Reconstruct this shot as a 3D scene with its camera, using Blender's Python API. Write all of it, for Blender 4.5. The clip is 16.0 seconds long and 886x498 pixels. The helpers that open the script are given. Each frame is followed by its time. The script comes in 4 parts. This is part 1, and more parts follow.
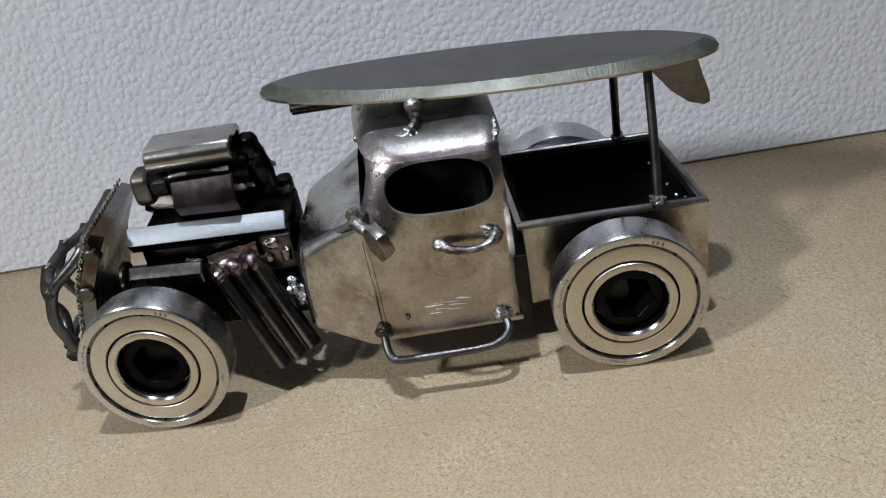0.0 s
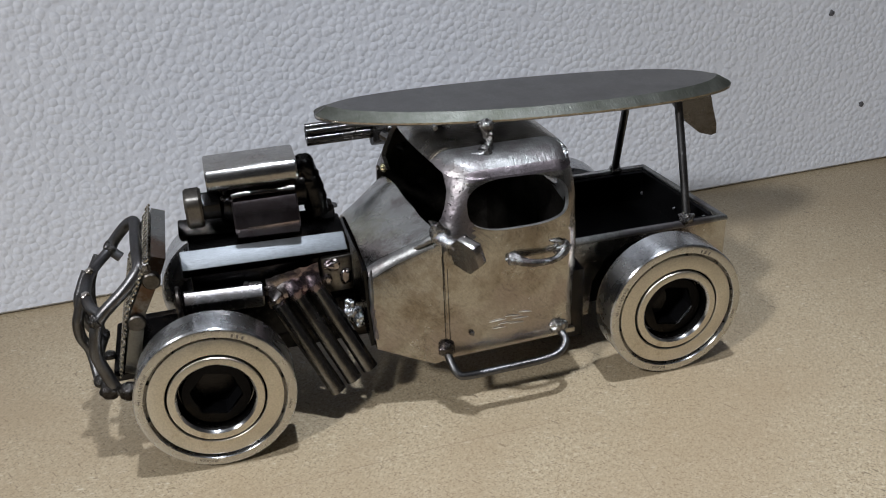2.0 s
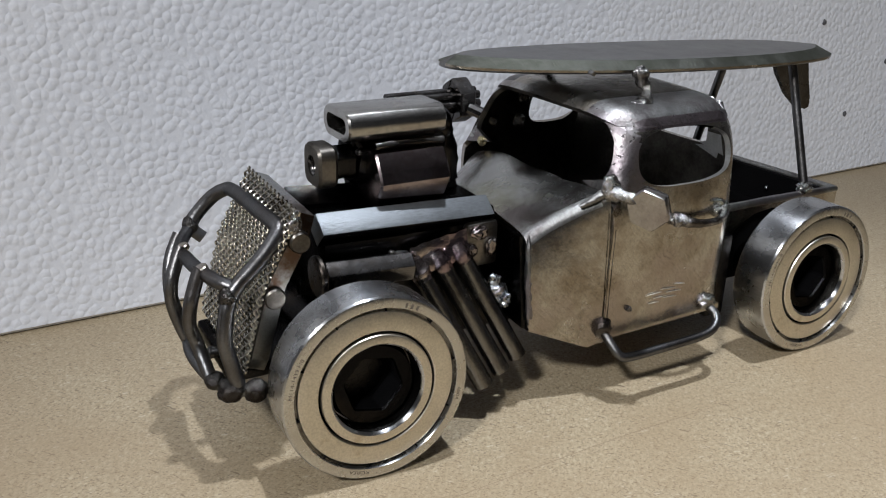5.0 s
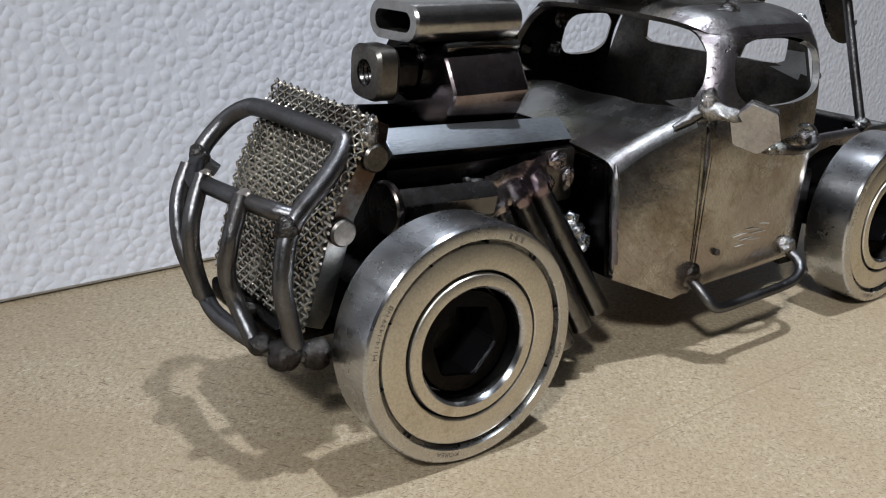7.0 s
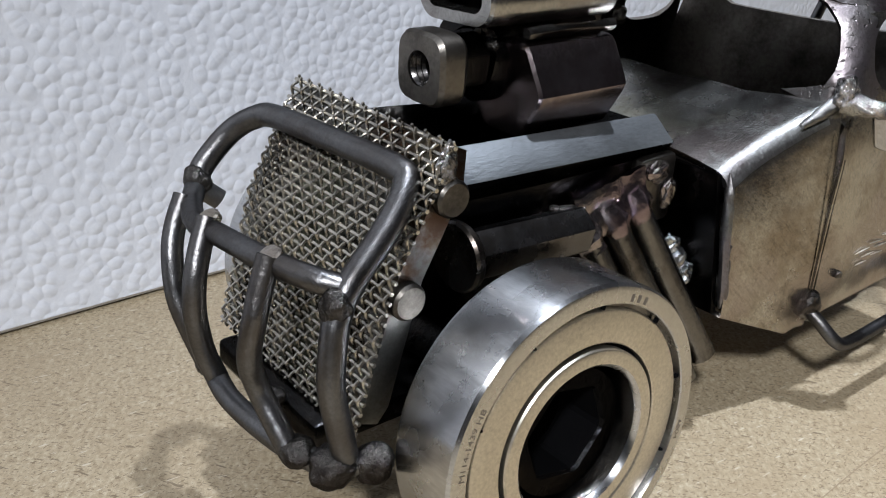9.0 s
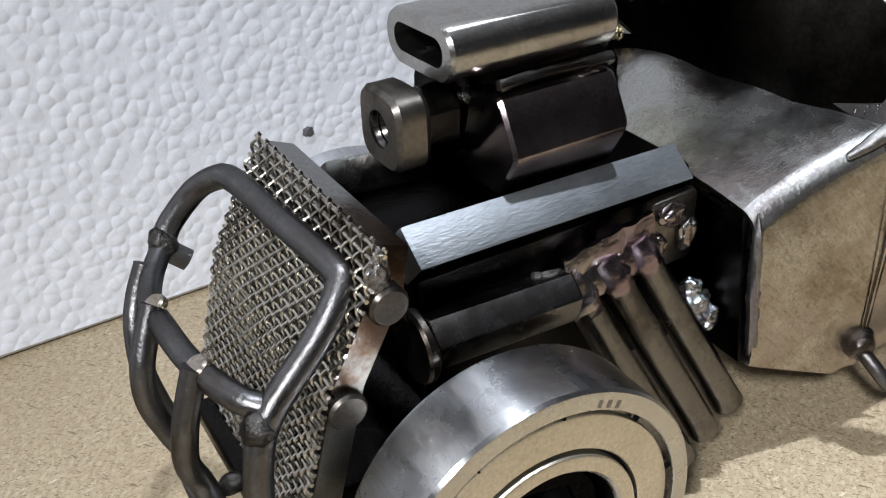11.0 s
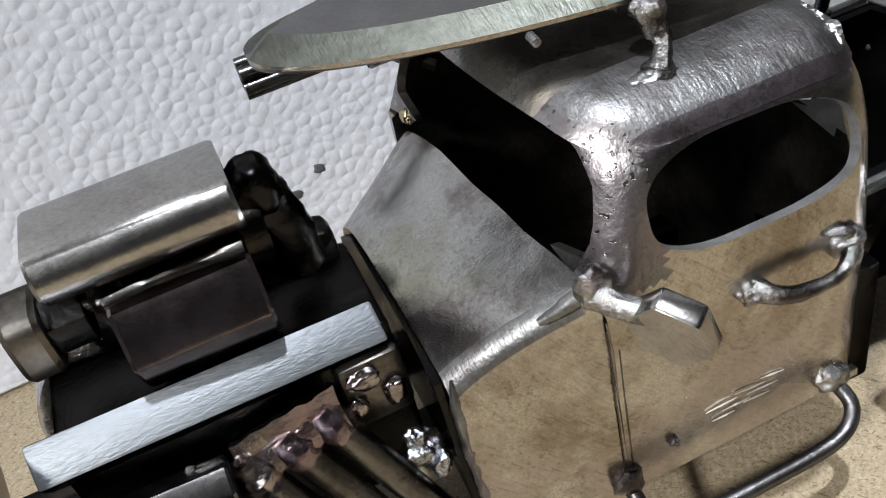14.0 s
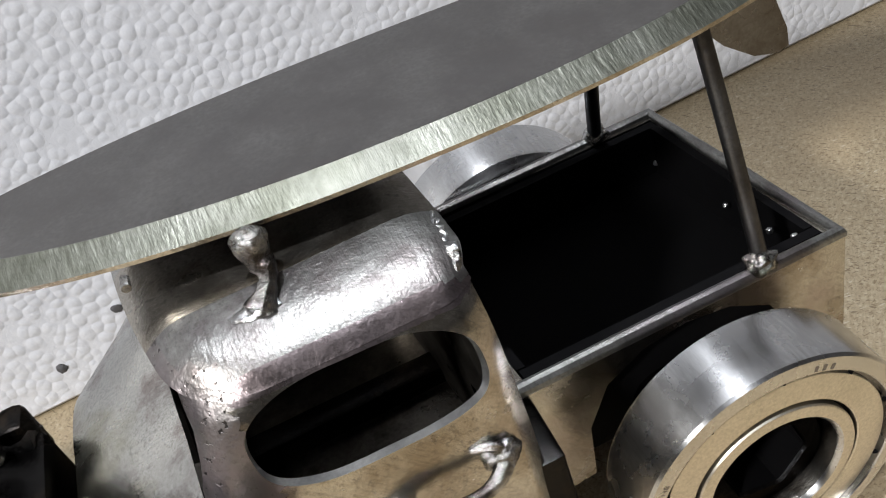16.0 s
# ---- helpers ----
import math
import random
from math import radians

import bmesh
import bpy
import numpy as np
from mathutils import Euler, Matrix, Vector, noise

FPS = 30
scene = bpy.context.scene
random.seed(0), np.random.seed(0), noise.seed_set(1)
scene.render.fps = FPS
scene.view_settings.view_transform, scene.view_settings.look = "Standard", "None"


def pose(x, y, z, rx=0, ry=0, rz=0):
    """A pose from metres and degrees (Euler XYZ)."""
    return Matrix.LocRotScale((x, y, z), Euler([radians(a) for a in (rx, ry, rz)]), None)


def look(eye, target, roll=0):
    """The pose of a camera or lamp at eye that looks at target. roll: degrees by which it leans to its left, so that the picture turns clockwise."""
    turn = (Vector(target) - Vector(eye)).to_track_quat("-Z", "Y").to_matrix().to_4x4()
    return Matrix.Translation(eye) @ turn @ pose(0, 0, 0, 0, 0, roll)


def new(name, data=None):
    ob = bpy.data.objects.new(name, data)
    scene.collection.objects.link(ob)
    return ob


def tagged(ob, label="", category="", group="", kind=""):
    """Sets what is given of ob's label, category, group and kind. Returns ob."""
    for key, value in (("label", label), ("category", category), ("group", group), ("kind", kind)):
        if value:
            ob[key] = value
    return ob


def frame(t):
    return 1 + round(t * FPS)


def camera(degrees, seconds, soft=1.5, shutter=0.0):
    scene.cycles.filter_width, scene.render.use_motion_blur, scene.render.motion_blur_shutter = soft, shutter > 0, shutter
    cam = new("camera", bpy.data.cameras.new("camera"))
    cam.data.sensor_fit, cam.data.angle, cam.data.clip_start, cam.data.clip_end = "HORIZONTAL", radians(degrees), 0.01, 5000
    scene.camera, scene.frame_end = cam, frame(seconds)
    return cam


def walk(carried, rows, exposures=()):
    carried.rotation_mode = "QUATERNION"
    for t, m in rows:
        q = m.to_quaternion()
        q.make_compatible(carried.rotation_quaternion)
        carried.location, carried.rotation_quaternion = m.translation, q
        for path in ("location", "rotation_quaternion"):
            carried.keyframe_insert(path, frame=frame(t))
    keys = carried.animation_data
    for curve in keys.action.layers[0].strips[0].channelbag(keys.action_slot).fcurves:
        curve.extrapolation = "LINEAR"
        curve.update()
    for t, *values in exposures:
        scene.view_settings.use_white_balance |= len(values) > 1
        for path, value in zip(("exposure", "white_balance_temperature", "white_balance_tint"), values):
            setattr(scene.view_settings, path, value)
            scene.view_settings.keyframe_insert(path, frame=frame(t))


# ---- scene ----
cam = camera(51.0, 16.0, 1.1)
PATH = [
    (0, 0.10417, -0.19931, 0.17325, 57.407, 9.196, -0.642),
    (0.5, 0.08252, -0.20419, 0.17618, 57.648, 7.156, -4.771),
    (1, 0.05916, -0.20754, 0.17738, 58.576, 5.448, -8.239),
    (1.5, 0.03466, -0.20574, 0.17238, 60.166, 3.793, -11.778),
    (2, 0.01239, -0.20414, 0.16902, 61.522, 2.332, -15.203),
    (2.5, -0.01221, -0.20064, 0.16463, 63.445, 0.734, -18.426),
    (3, -0.02563, -0.19479, 0.15589, 65.193, -0.924, -21.695),
    (3.5, -0.03748, -0.18741, 0.14476, 66.402, -1.493, -23.450),
    (4, -0.04744, -0.17612, 0.13686, 66.637, -1.340, -24.163),
    (4.2, -0.05161, -0.17084, 0.13448, 66.707, -1.204, -24.531),
    (6.3, -0.08805, -0.12389, 0.09959, 69.451, -2.892, -35.341),
    (6.5, -0.08816, -0.11784, 0.09569, 69.457, -2.985, -35.837),
    (7, -0.08829, -0.10475, 0.09098, 69.061, -3.011, -36.478),
    (7.5, -0.08772, -0.09162, 0.08641, 68.439, -2.772, -37.059),
    (8, -0.08653, -0.07934, 0.08509, 67.296, -2.619, -37.928),
    (8.5, -0.08376, -0.06813, 0.08718, 66.287, -2.883, -38.921),
    (9, -0.07478, -0.06009, 0.09056, 65.201, -2.889, -38.821),
    (9.5, -0.06875, -0.05555, 0.09311, 64.346, -2.621, -37.949),
    (9.7, -0.06512, -0.05550, 0.09502, 63.874, -2.241, -37.135),
    (11.8, -0.03141, -0.05558, 0.11634, 54.014, 4.695, -27.821),
    (12, -0.02687, -0.05839, 0.11880, 53.409, 5.533, -26.877),
    (12.5, -0.01244, -0.06245, 0.12229, 52.605, 7.526, -25.005),
    (13, 0.00302, -0.06430, 0.12635, 51.706, 9.109, -23.533),
    (13.5, 0.01849, -0.06405, 0.12897, 50.807, 10.714, -22.606),
    (14, 0.03214, -0.06259, 0.12942, 49.675, 11.734, -22.516),
    (14.5, 0.04841, -0.06109, 0.13053, 48.808, 12.741, -22.294),
    (15, 0.06416, -0.05835, 0.13139, 48.161, 13.657, -22.223),
    (15.5, 0.07742, -0.05827, 0.13436, 47.802, 14.288, -22.074),
    (16, 0.09213, -0.06139, 0.13854, 47.570, 15.392, -21.006),
]
walk(cam, [(t, pose(x, y, z, rx, ry, rz)) for t, x, y, z, rx, ry, rz in PATH], [
    (0, 0.0, 5950, 10), (1.5, -0.03, 5980, 10), (3, -0.06, 6020, 10), (3.5, 0.04, 6050, 10), (4, 0.04, 6080, 10), (6.5, 0.09, 5950, 10), (8, 0.18, 5850, 10), (9.5, 0.35, 5900, 10), (12, 0.52, 6040, 10), (13, 0.54, 6050, 10), (14, 0.42, 6120, 10), (15.5, 0.50, 6320, 10), (16, 0.50, 6380, 10)])

# ---- world, lamps, exposure ----
world = bpy.data.worlds.new("world")
scene.world = world
world.use_nodes = True
world.node_tree.nodes["Background"].inputs[0].default_value = (0.5, 0.52, 0.55, 1)
world.node_tree.nodes["Background"].inputs[1].default_value = 0.035


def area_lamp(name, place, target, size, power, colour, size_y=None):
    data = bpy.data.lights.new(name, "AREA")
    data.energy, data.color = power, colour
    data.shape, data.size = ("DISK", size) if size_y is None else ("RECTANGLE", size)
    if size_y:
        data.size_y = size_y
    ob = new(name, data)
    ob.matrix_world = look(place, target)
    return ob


work = bpy.data.lights.new("work_lamp", "SPOT")
work.energy, work.color, work.shadow_soft_size = 30.0, (0.97, 0.98, 1.0), 0.016
work.spot_size, work.spot_blend = radians(41), 1.0
new("work_lamp", work).matrix_world = look((0.10, -0.03, 0.86), (0.075, -0.140, 0))
area_lamp("side_lamp", (-1.20, -0.90, 1.39), (0.06, 0.04, 0.03), 0.2, 34.0, (1.0, 0.965, 0.915))
# added soft fill from above, no such panel is known in the room
area_lamp("overhead_fill", (0.1, -0.3, 1.95), (0.1, -0.3, 0.0), 1.05, 1.8, (0.93, 0.965, 1.0), 1.5)
scene.view_settings.exposure = 0.0

# ---- materials ----


def material(name):
    m = bpy.data.materials.new(name)
    m.use_nodes = True
    nt = m.node_tree
    return m, nt, nt.nodes["Principled BSDF"]


def noise_node(nt, scale, detail=4.0, rough=0.55, stretch=None, where=None):
    n = nt.nodes.new("ShaderNodeTexNoise")
    n.inputs["Scale"].default_value, n.inputs["Detail"].default_value, n.inputs["Roughness"].default_value = scale, detail, rough
    c = nt.nodes.new("ShaderNodeTexCoord")
    if stretch:
        mp = nt.nodes.new("ShaderNodeMapping")
        mp.inputs["Scale"].default_value = stretch
        source = c.outputs["Object"]
        if where:
            turn = nt.nodes.new("ShaderNodeMapping")
            turn.inputs["Rotation"].default_value = where
            nt.links.new(source, turn.inputs[0])
            source = turn.outputs[0]
        nt.links.new(source, mp.inputs[0])
        nt.links.new(mp.outputs[0], n.inputs[0])
    else:
        nt.links.new(c.outputs["Object"], n.inputs[0])
    return n


def ramp(nt, source, stops):
    r = nt.nodes.new("ShaderNodeValToRGB")
    while len(r.color_ramp.elements) < len(stops):
        r.color_ramp.elements.new(0.5)
    for e, (p, c) in zip(r.color_ramp.elements, stops):
        e.position = p
        e.color = (c, c, c, 1) if isinstance(c, (int, float)) else (*c, 1)
    nt.links.new(source, r.inputs[0])
    return r.outputs[0]


def blend(nt, fac, a, b, mode="MIX"):
    n = nt.nodes.new("ShaderNodeMix")
    n.data_type, n.blend_type = "RGBA", mode
    for sock, v in ((n.inputs[0], fac), (n.inputs[6], a), (n.inputs[7], b)):
        if hasattr(v, "node"):
            nt.links.new(v, sock)
        else:
            sock.default_value = v if isinstance(v, (int, float)) else (*v, 1)
    return n.outputs[2]


def bump(nt, height, strength, distance, below=None):
    b = nt.nodes.new("ShaderNodeBump")
    b.inputs["Strength"].default_value, b.inputs["Distance"].default_value = strength, distance
    nt.links.new(height, b.inputs["Height"])
    if below:
        nt.links.new(below, b.inputs["Normal"])
    return b.outputs[0]


def metal(name, base, rough, spread=0.1, stain=None, stain_at=(0.5, 0.7), grain=3000, relief=0.00003, brushed=None, lumps=0.0, metallic=1.0, dents=0.0, sanded=0.0, tint=None, pits=0.0, crust=0.0, stroke=0.84, flecks=0.0):
    """Bare steel: cloudy gloss, fine grain, stains and heat tint, sanding marks, shallow dents and pits."""
    m, nt, p = material(name)
    cloud = noise_node(nt, 110, 5, 0.6)
    fine = noise_node(nt, grain, 3, 0.6, brushed)
    col = blend(nt, ramp(nt, cloud.outputs[0], [(0.3, 0.0), (0.7, 1.0)]), [c * 0.86 for c in base], base)
    col = blend(nt, ramp(nt, fine.outputs[0], [(0.35, 0.0), (0.7, 1.0)]), col, blend(nt, 1.0, col, (0.8, 0.8, 0.8), "MULTIPLY"))
    if stain:
        blot = noise_node(nt, 75, 7, 0.7)
        col = blend(nt, ramp(nt, blot.outputs[0], [(stain_at[0], 0.0), (stain_at[1], 1.0)]), col, stain)
    if tint:
        heat = noise_node(nt, 38, 4, 0.6, (1, 1, 1), (0.4, 0.2, 1.1))
        col = blend(nt, ramp(nt, heat.outputs[0], [(0.52, 0.0), (0.62, 0.8), (0.72, 0.25)]), col, tint)
    if flecks:
        dots = noise_node(nt, 1300, 4, 0.65)
        where = noise_node(nt, 90, 4, 0.65, (1, 1, 1), (1.3, 0.4, 0.2))
        dirt = blend(nt, 1.0, ramp(nt, dots.outputs[0], [(0.52, 0.0), (0.62, flecks)]), ramp(nt, where.outputs[0], [(0.42, 0.15), (0.60, 1.0)]), "MULTIPLY")
        col = blend(nt, dirt, col, (0.07, 0.062, 0.055))
    r = ramp(nt, cloud.outputs[0], [(0.3, rough - spread), (0.72, rough + spread)])
    nrm = bump(nt, fine.outputs[0], 0.5, relief)
    if sanded:
        for k, (way, turn) in enumerate((((1, 1, 0.07), (0.2, 0.75, 0)), ((1, 1, 0.05), (0.1, -0.5, 0.3)))):
            marks = noise_node(nt, 3000, 3, 0.6, way, turn)
            lines = ramp(nt, marks.outputs[0], [(0.5, 0.0), (0.66, 1.0)])
            col = blend(nt, lines, col, blend(nt, 1.0, col, (stroke + 0.12 * k,) * 3, "MULTIPLY"))
            nrm = bump(nt, marks.outputs[0], 0.5 - 0.35 * k, sanded, nrm)
    if lumps:
        big = noise_node(nt, 420, 3, 0.6)
        nrm = bump(nt, big.outputs[0], 0.6, lumps, nrm)
    if dents:
        wave = noise_node(nt, 95, 2, 0.5)
        nrm = bump(nt, wave.outputs[0], 0.8, dents, nrm)
    if crust:
        scale = noise_node(nt, 1500, 4, 0.7)
        nrm = bump(nt, scale.outputs[0], 0.9, crust, nrm)
    if pits:
        specks = noise_node(nt, 1300, 2, 0.5)
        where = noise_node(nt, 120, 3, 0.6)
        hole = ramp(nt, specks.outputs[0], [(0.63, 0.0), (0.68, 1.0)])
        hole = blend(nt, 1.0, hole, ramp(nt, where.outputs[0], [(0.45, 0.0), (0.55, 1.0)]), "MULTIPLY")
        col = blend(nt, hole, col, (0.06, 0.055, 0.055))
        flip = nt.nodes.new("ShaderNodeInvert")
        nt.links.new(hole, flip.inputs[1])
        nrm = bump(nt, flip.outputs[0], 0.6, pits, nrm)
    nt.links.new(col, p.inputs["Base Color"])
    p.inputs["Metallic"].default_value = metallic
    if max(base) < 0.21:
        p.inputs["Specular Tint"].default_value = (0.4, 0.4, 0.4, 1)
    nt.links.new(r, p.inputs["Roughness"])
    nt.links.new(nrm, p.inputs["Normal"])
    return m


STEEL = metal("sanded_steel", (0.57, 0.54, 0.485), 0.24, 0.06, (0.29, 0.25, 0.20), (0.45, 0.62), 2600, 0.00003, None, 0.0001, dents=0.00030, sanded=0.00004, tint=(0.40, 0.35, 0.325), stroke=0.80, flecks=0.32)
COWL = metal("cowl_steel", (0.55, 0.55, 0.53), 0.25, 0.06, (0.28, 0.25, 0.24), (0.46, 0.57), 2600, 0.00003, None, 0.00008, dents=0.0004, sanded=0.00004, tint=(0.36, 0.355, 0.28), flecks=0.3)
ROUND = metal("ground_edge_steel", (0.28, 0.285, 0.28), 0.42, 0.08, (0.14, 0.13, 0.13), (0.44, 0.60), 2200, 0.00012, (1.0, 0.15, 0.15), 0.00022, sanded=0.00009, tint=(0.22, 0.20, 0.215), flecks=0.4)
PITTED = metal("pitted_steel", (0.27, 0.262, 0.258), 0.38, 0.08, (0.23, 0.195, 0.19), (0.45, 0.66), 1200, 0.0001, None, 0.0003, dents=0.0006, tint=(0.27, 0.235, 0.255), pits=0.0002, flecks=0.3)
BLUED = metal("heat_blued_steel", (0.34, 0.295, 0.31), 0.30, 0.06, (0.22, 0.185, 0.19), (0.45, 0.62), 2600, 0.00003, None, 0.00015, sanded=0.00004, tint=(0.33, 0.305, 0.27), flecks=0.4)
BOARD = metal("mill_scale_steel", (0.215, 0.212, 0.21), 0.37, 0.06, (0.155, 0.15, 0.15), (0.44, 0.62), 1500, 0.00002, None, 0.00003)
BEVEL = metal("ground_bevel_steel", (0.165, 0.17, 0.15), 0.50, 0.08, (0.09, 0.094, 0.078), (0.42, 0.60), 1500, 0.00018, (1.0, 0.2, 0.2), 0.00016)
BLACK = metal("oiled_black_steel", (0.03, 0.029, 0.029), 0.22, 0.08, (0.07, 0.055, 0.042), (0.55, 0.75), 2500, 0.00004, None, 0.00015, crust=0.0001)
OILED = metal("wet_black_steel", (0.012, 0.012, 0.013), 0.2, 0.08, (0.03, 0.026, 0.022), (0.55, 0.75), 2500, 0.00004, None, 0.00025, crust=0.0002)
DARK = metal("dark_steel", (0.17, 0.165, 0.165), 0.26, 0.08, (0.08, 0.068, 0.058), (0.46, 0.66), 2500, 0.00003, None, 0.0001)
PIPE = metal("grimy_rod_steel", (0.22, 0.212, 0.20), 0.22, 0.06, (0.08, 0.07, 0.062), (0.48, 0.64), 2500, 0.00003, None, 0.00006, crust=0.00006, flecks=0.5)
BURNT = metal("purple_burnt_steel", (0.34, 0.29, 0.298), 0.20, 0.05, (0.17, 0.13, 0.125), (0.46, 0.66), 2500, 0.00002, None, 0.00006, sanded=0.00001, flecks=0.3)
TUBE = metal("bent_rod_steel", (0.17, 0.17, 0.175), 0.36, 0.07, (0.10, 0.092, 0.088), (0.46, 0.66), 2500, 0.00004, None, 0.00018, crust=0.00007, flecks=0.3)
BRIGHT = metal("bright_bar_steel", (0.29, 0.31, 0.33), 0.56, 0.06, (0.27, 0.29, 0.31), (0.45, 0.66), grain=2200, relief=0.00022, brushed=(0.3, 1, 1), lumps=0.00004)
SCOOP = metal("plated_tube_steel", (0.46, 0.45, 0.43), 0.24, 0.06, (0.28, 0.25, 0.24), (0.46, 0.66), 1600, 0.00004, None, 0.00012, sanded=0.00003, flecks=0.15)
CHROME = metal("bearing_steel", (0.62, 0.63, 0.65), 0.27, 0.05, (0.46, 0.46, 0.46), (0.48, 0.72), grain=2000, relief=0.000006, brushed=(1, 0.15, 1))
SHIELD = metal("bearing_shield_steel", (0.76, 0.71, 0.61), 0.36, 0.05, (0.36, 0.28, 0.17), (0.60, 0.78), 2000, 0.00002, flecks=0.12)
FACE = metal("bearing_face_steel", (0.66, 0.645, 0.61), 0.27, 0.05, (0.46, 0.44, 0.41), (0.52, 0.8), 2000, 0.00001)
WELD = metal("weld_bead_steel", (0.46, 0.455, 0.45), 0.18, 0.07, (0.09, 0.08, 0.075), (0.46, 0.58), 900, 0.0001, None, 0.0003, crust=0.0003)
DULL_DARK = metal("dull_dark_steel", (0.20, 0.185, 0.165), 0.34, 0.08, (0.05, 0.045, 0.04), (0.42, 0.66), 1200, 0.00004, None, 0.0001)
SLAG = metal("heat_stained_weld", (0.40, 0.355, 0.345), 0.17, 0.06, (0.10, 0.08, 0.07), (0.46, 0.60), 900, 0.00006, None, 0.0003, crust=0.00012, tint=(0.27, 0.20, 0.23))
SILVER = metal("fresh_weld_steel", (0.58, 0.60, 0.62), 0.28, 0.08, (0.26, 0.24, 0.23), (0.48, 0.64), 900, 0.0001, None, 0.0004, crust=0.0002)
PLATE = metal("stained_plate_steel", (0.22, 0.22, 0.21), 0.30, 0.08, (0.09, 0.055, 0.035), (0.46, 0.60), 2200, 0.00004, None, 0.00012, tint=(0.20, 0.215, 0.15))
BRASS = metal("yellowed_steel", (0.46, 0.41, 0.25), 0.3)
WIRE = metal("wire_steel", (0.56, 0.53, 0.47), 0.26, 0.08, (0.16, 0.145, 0.125), (0.50, 0.66))
LIP = metal("filed_edge_steel", (0.74, 0.75, 0.75), 0.42, 0.08, (0.46, 0.46, 0.45), (0.45, 0.7), 1800, 0.0001)
GRIME = metal("sooty_weld_steel", (0.12, 0.115, 0.11), 0.3, 0.08, (0.035, 0.03, 0.028), (0.42, 0.58), 900, 0.0001, None, 0.0004, crust=0.0004)
# near black: painted shade in bed and hub sockets, also dark seal gaps
DEEP_BLACK = metal("shade_and_gap_black", (0.004, 0.004, 0.0045), 0.7, 0.08, metallic=0.0)
DEEP_BLACK.node_tree.nodes["Principled BSDF"].inputs["Specular IOR Level"].default_value = 0.06
# the bearings' treads were ground round and round
tan = CHROME.node_tree.nodes.new("ShaderNodeTangent")
tan.direction_type, tan.axis = "RADIAL", "Y"
CHROME.node_tree.links.new(tan.outputs[0], CHROME.node_tree.nodes["Principled BSDF"].inputs["Tangent"])
CHROME.node_tree.nodes["Principled BSDF"].inputs["Anisotropic"].default_value = 0.85
CHROME.node_tree.nodes["Principled BSDF"].inputs["Anisotropic Rotation"].default_value = 0.25


def mdf_material():
    """Pressed fibres: fine pale felt, short dark fibres lying every way, a few long ones, faint clouds."""
    m, nt, p = material("brown_fibreboard")
    felt = noise_node(nt, 1500, 5, 0.75, (1, 0.45, 1), (0, 0, 0.6))
    cross = noise_node(nt, 1300, 4, 0.75, (0.45, 1, 1), (0, 0, 0.25))
    col = ramp(nt, felt.outputs[0], [(0.34, (0.232, 0.178, 0.106)), (0.5, (0.342, 0.281, 0.185)), (0.64, (0.445, 0.381, 0.271))])
    col = blend(nt, ramp(nt, cross.outputs[0], [(0.46, 0.0), (0.64, 0.6)]), col, (0.259, 0.204, 0.131))
    for scale, way, turn, lo, tone in (
            (2100, (1, 0.32, 1), -0.7, 0.613, (0.119, 0.085, 0.048)), (2300, (0.32, 1, 1), -0.25, 0.618, (0.134, 0.095, 0.051)),
            (2200, (0.3, 1, 1), 0.55, 0.626, (0.129, 0.092, 0.053)), (1000, (0.2, 1, 1), 1.0, 0.665, (0.084, 0.058, 0.034)),
            (1500, (0.2, 1, 1), 0.1, 0.66, (0.515, 0.460, 0.365))):
        n = noise_node(nt, scale, 2, 0.6, way, (0, 0, turn))
        col = blend(nt, ramp(nt, n.outputs[0], [(lo, 0.0), (lo + 0.035, 0.8)]), col, tone)
    cloud = noise_node(nt, 40, 5, 0.6)
    broad = noise_node(nt, 11, 4, 0.6)
    col = blend(nt, ramp(nt, cloud.outputs[0], [(0.44, 0.0), (0.68, 0.35)]), col, (0.267, 0.205, 0.126))
    col = blend(nt, ramp(nt, broad.outputs[0], [(0.46, 0.0), (0.64, 0.4)]), col, (0.259, 0.190, 0.112))
    nt.links.new(col, p.inputs["Base Color"])
    p.inputs["Roughness"].default_value = 0.5
    nt.links.new(bump(nt, felt.outputs[0], 0.2, 0.00006), p.inputs["Normal"])
    return m


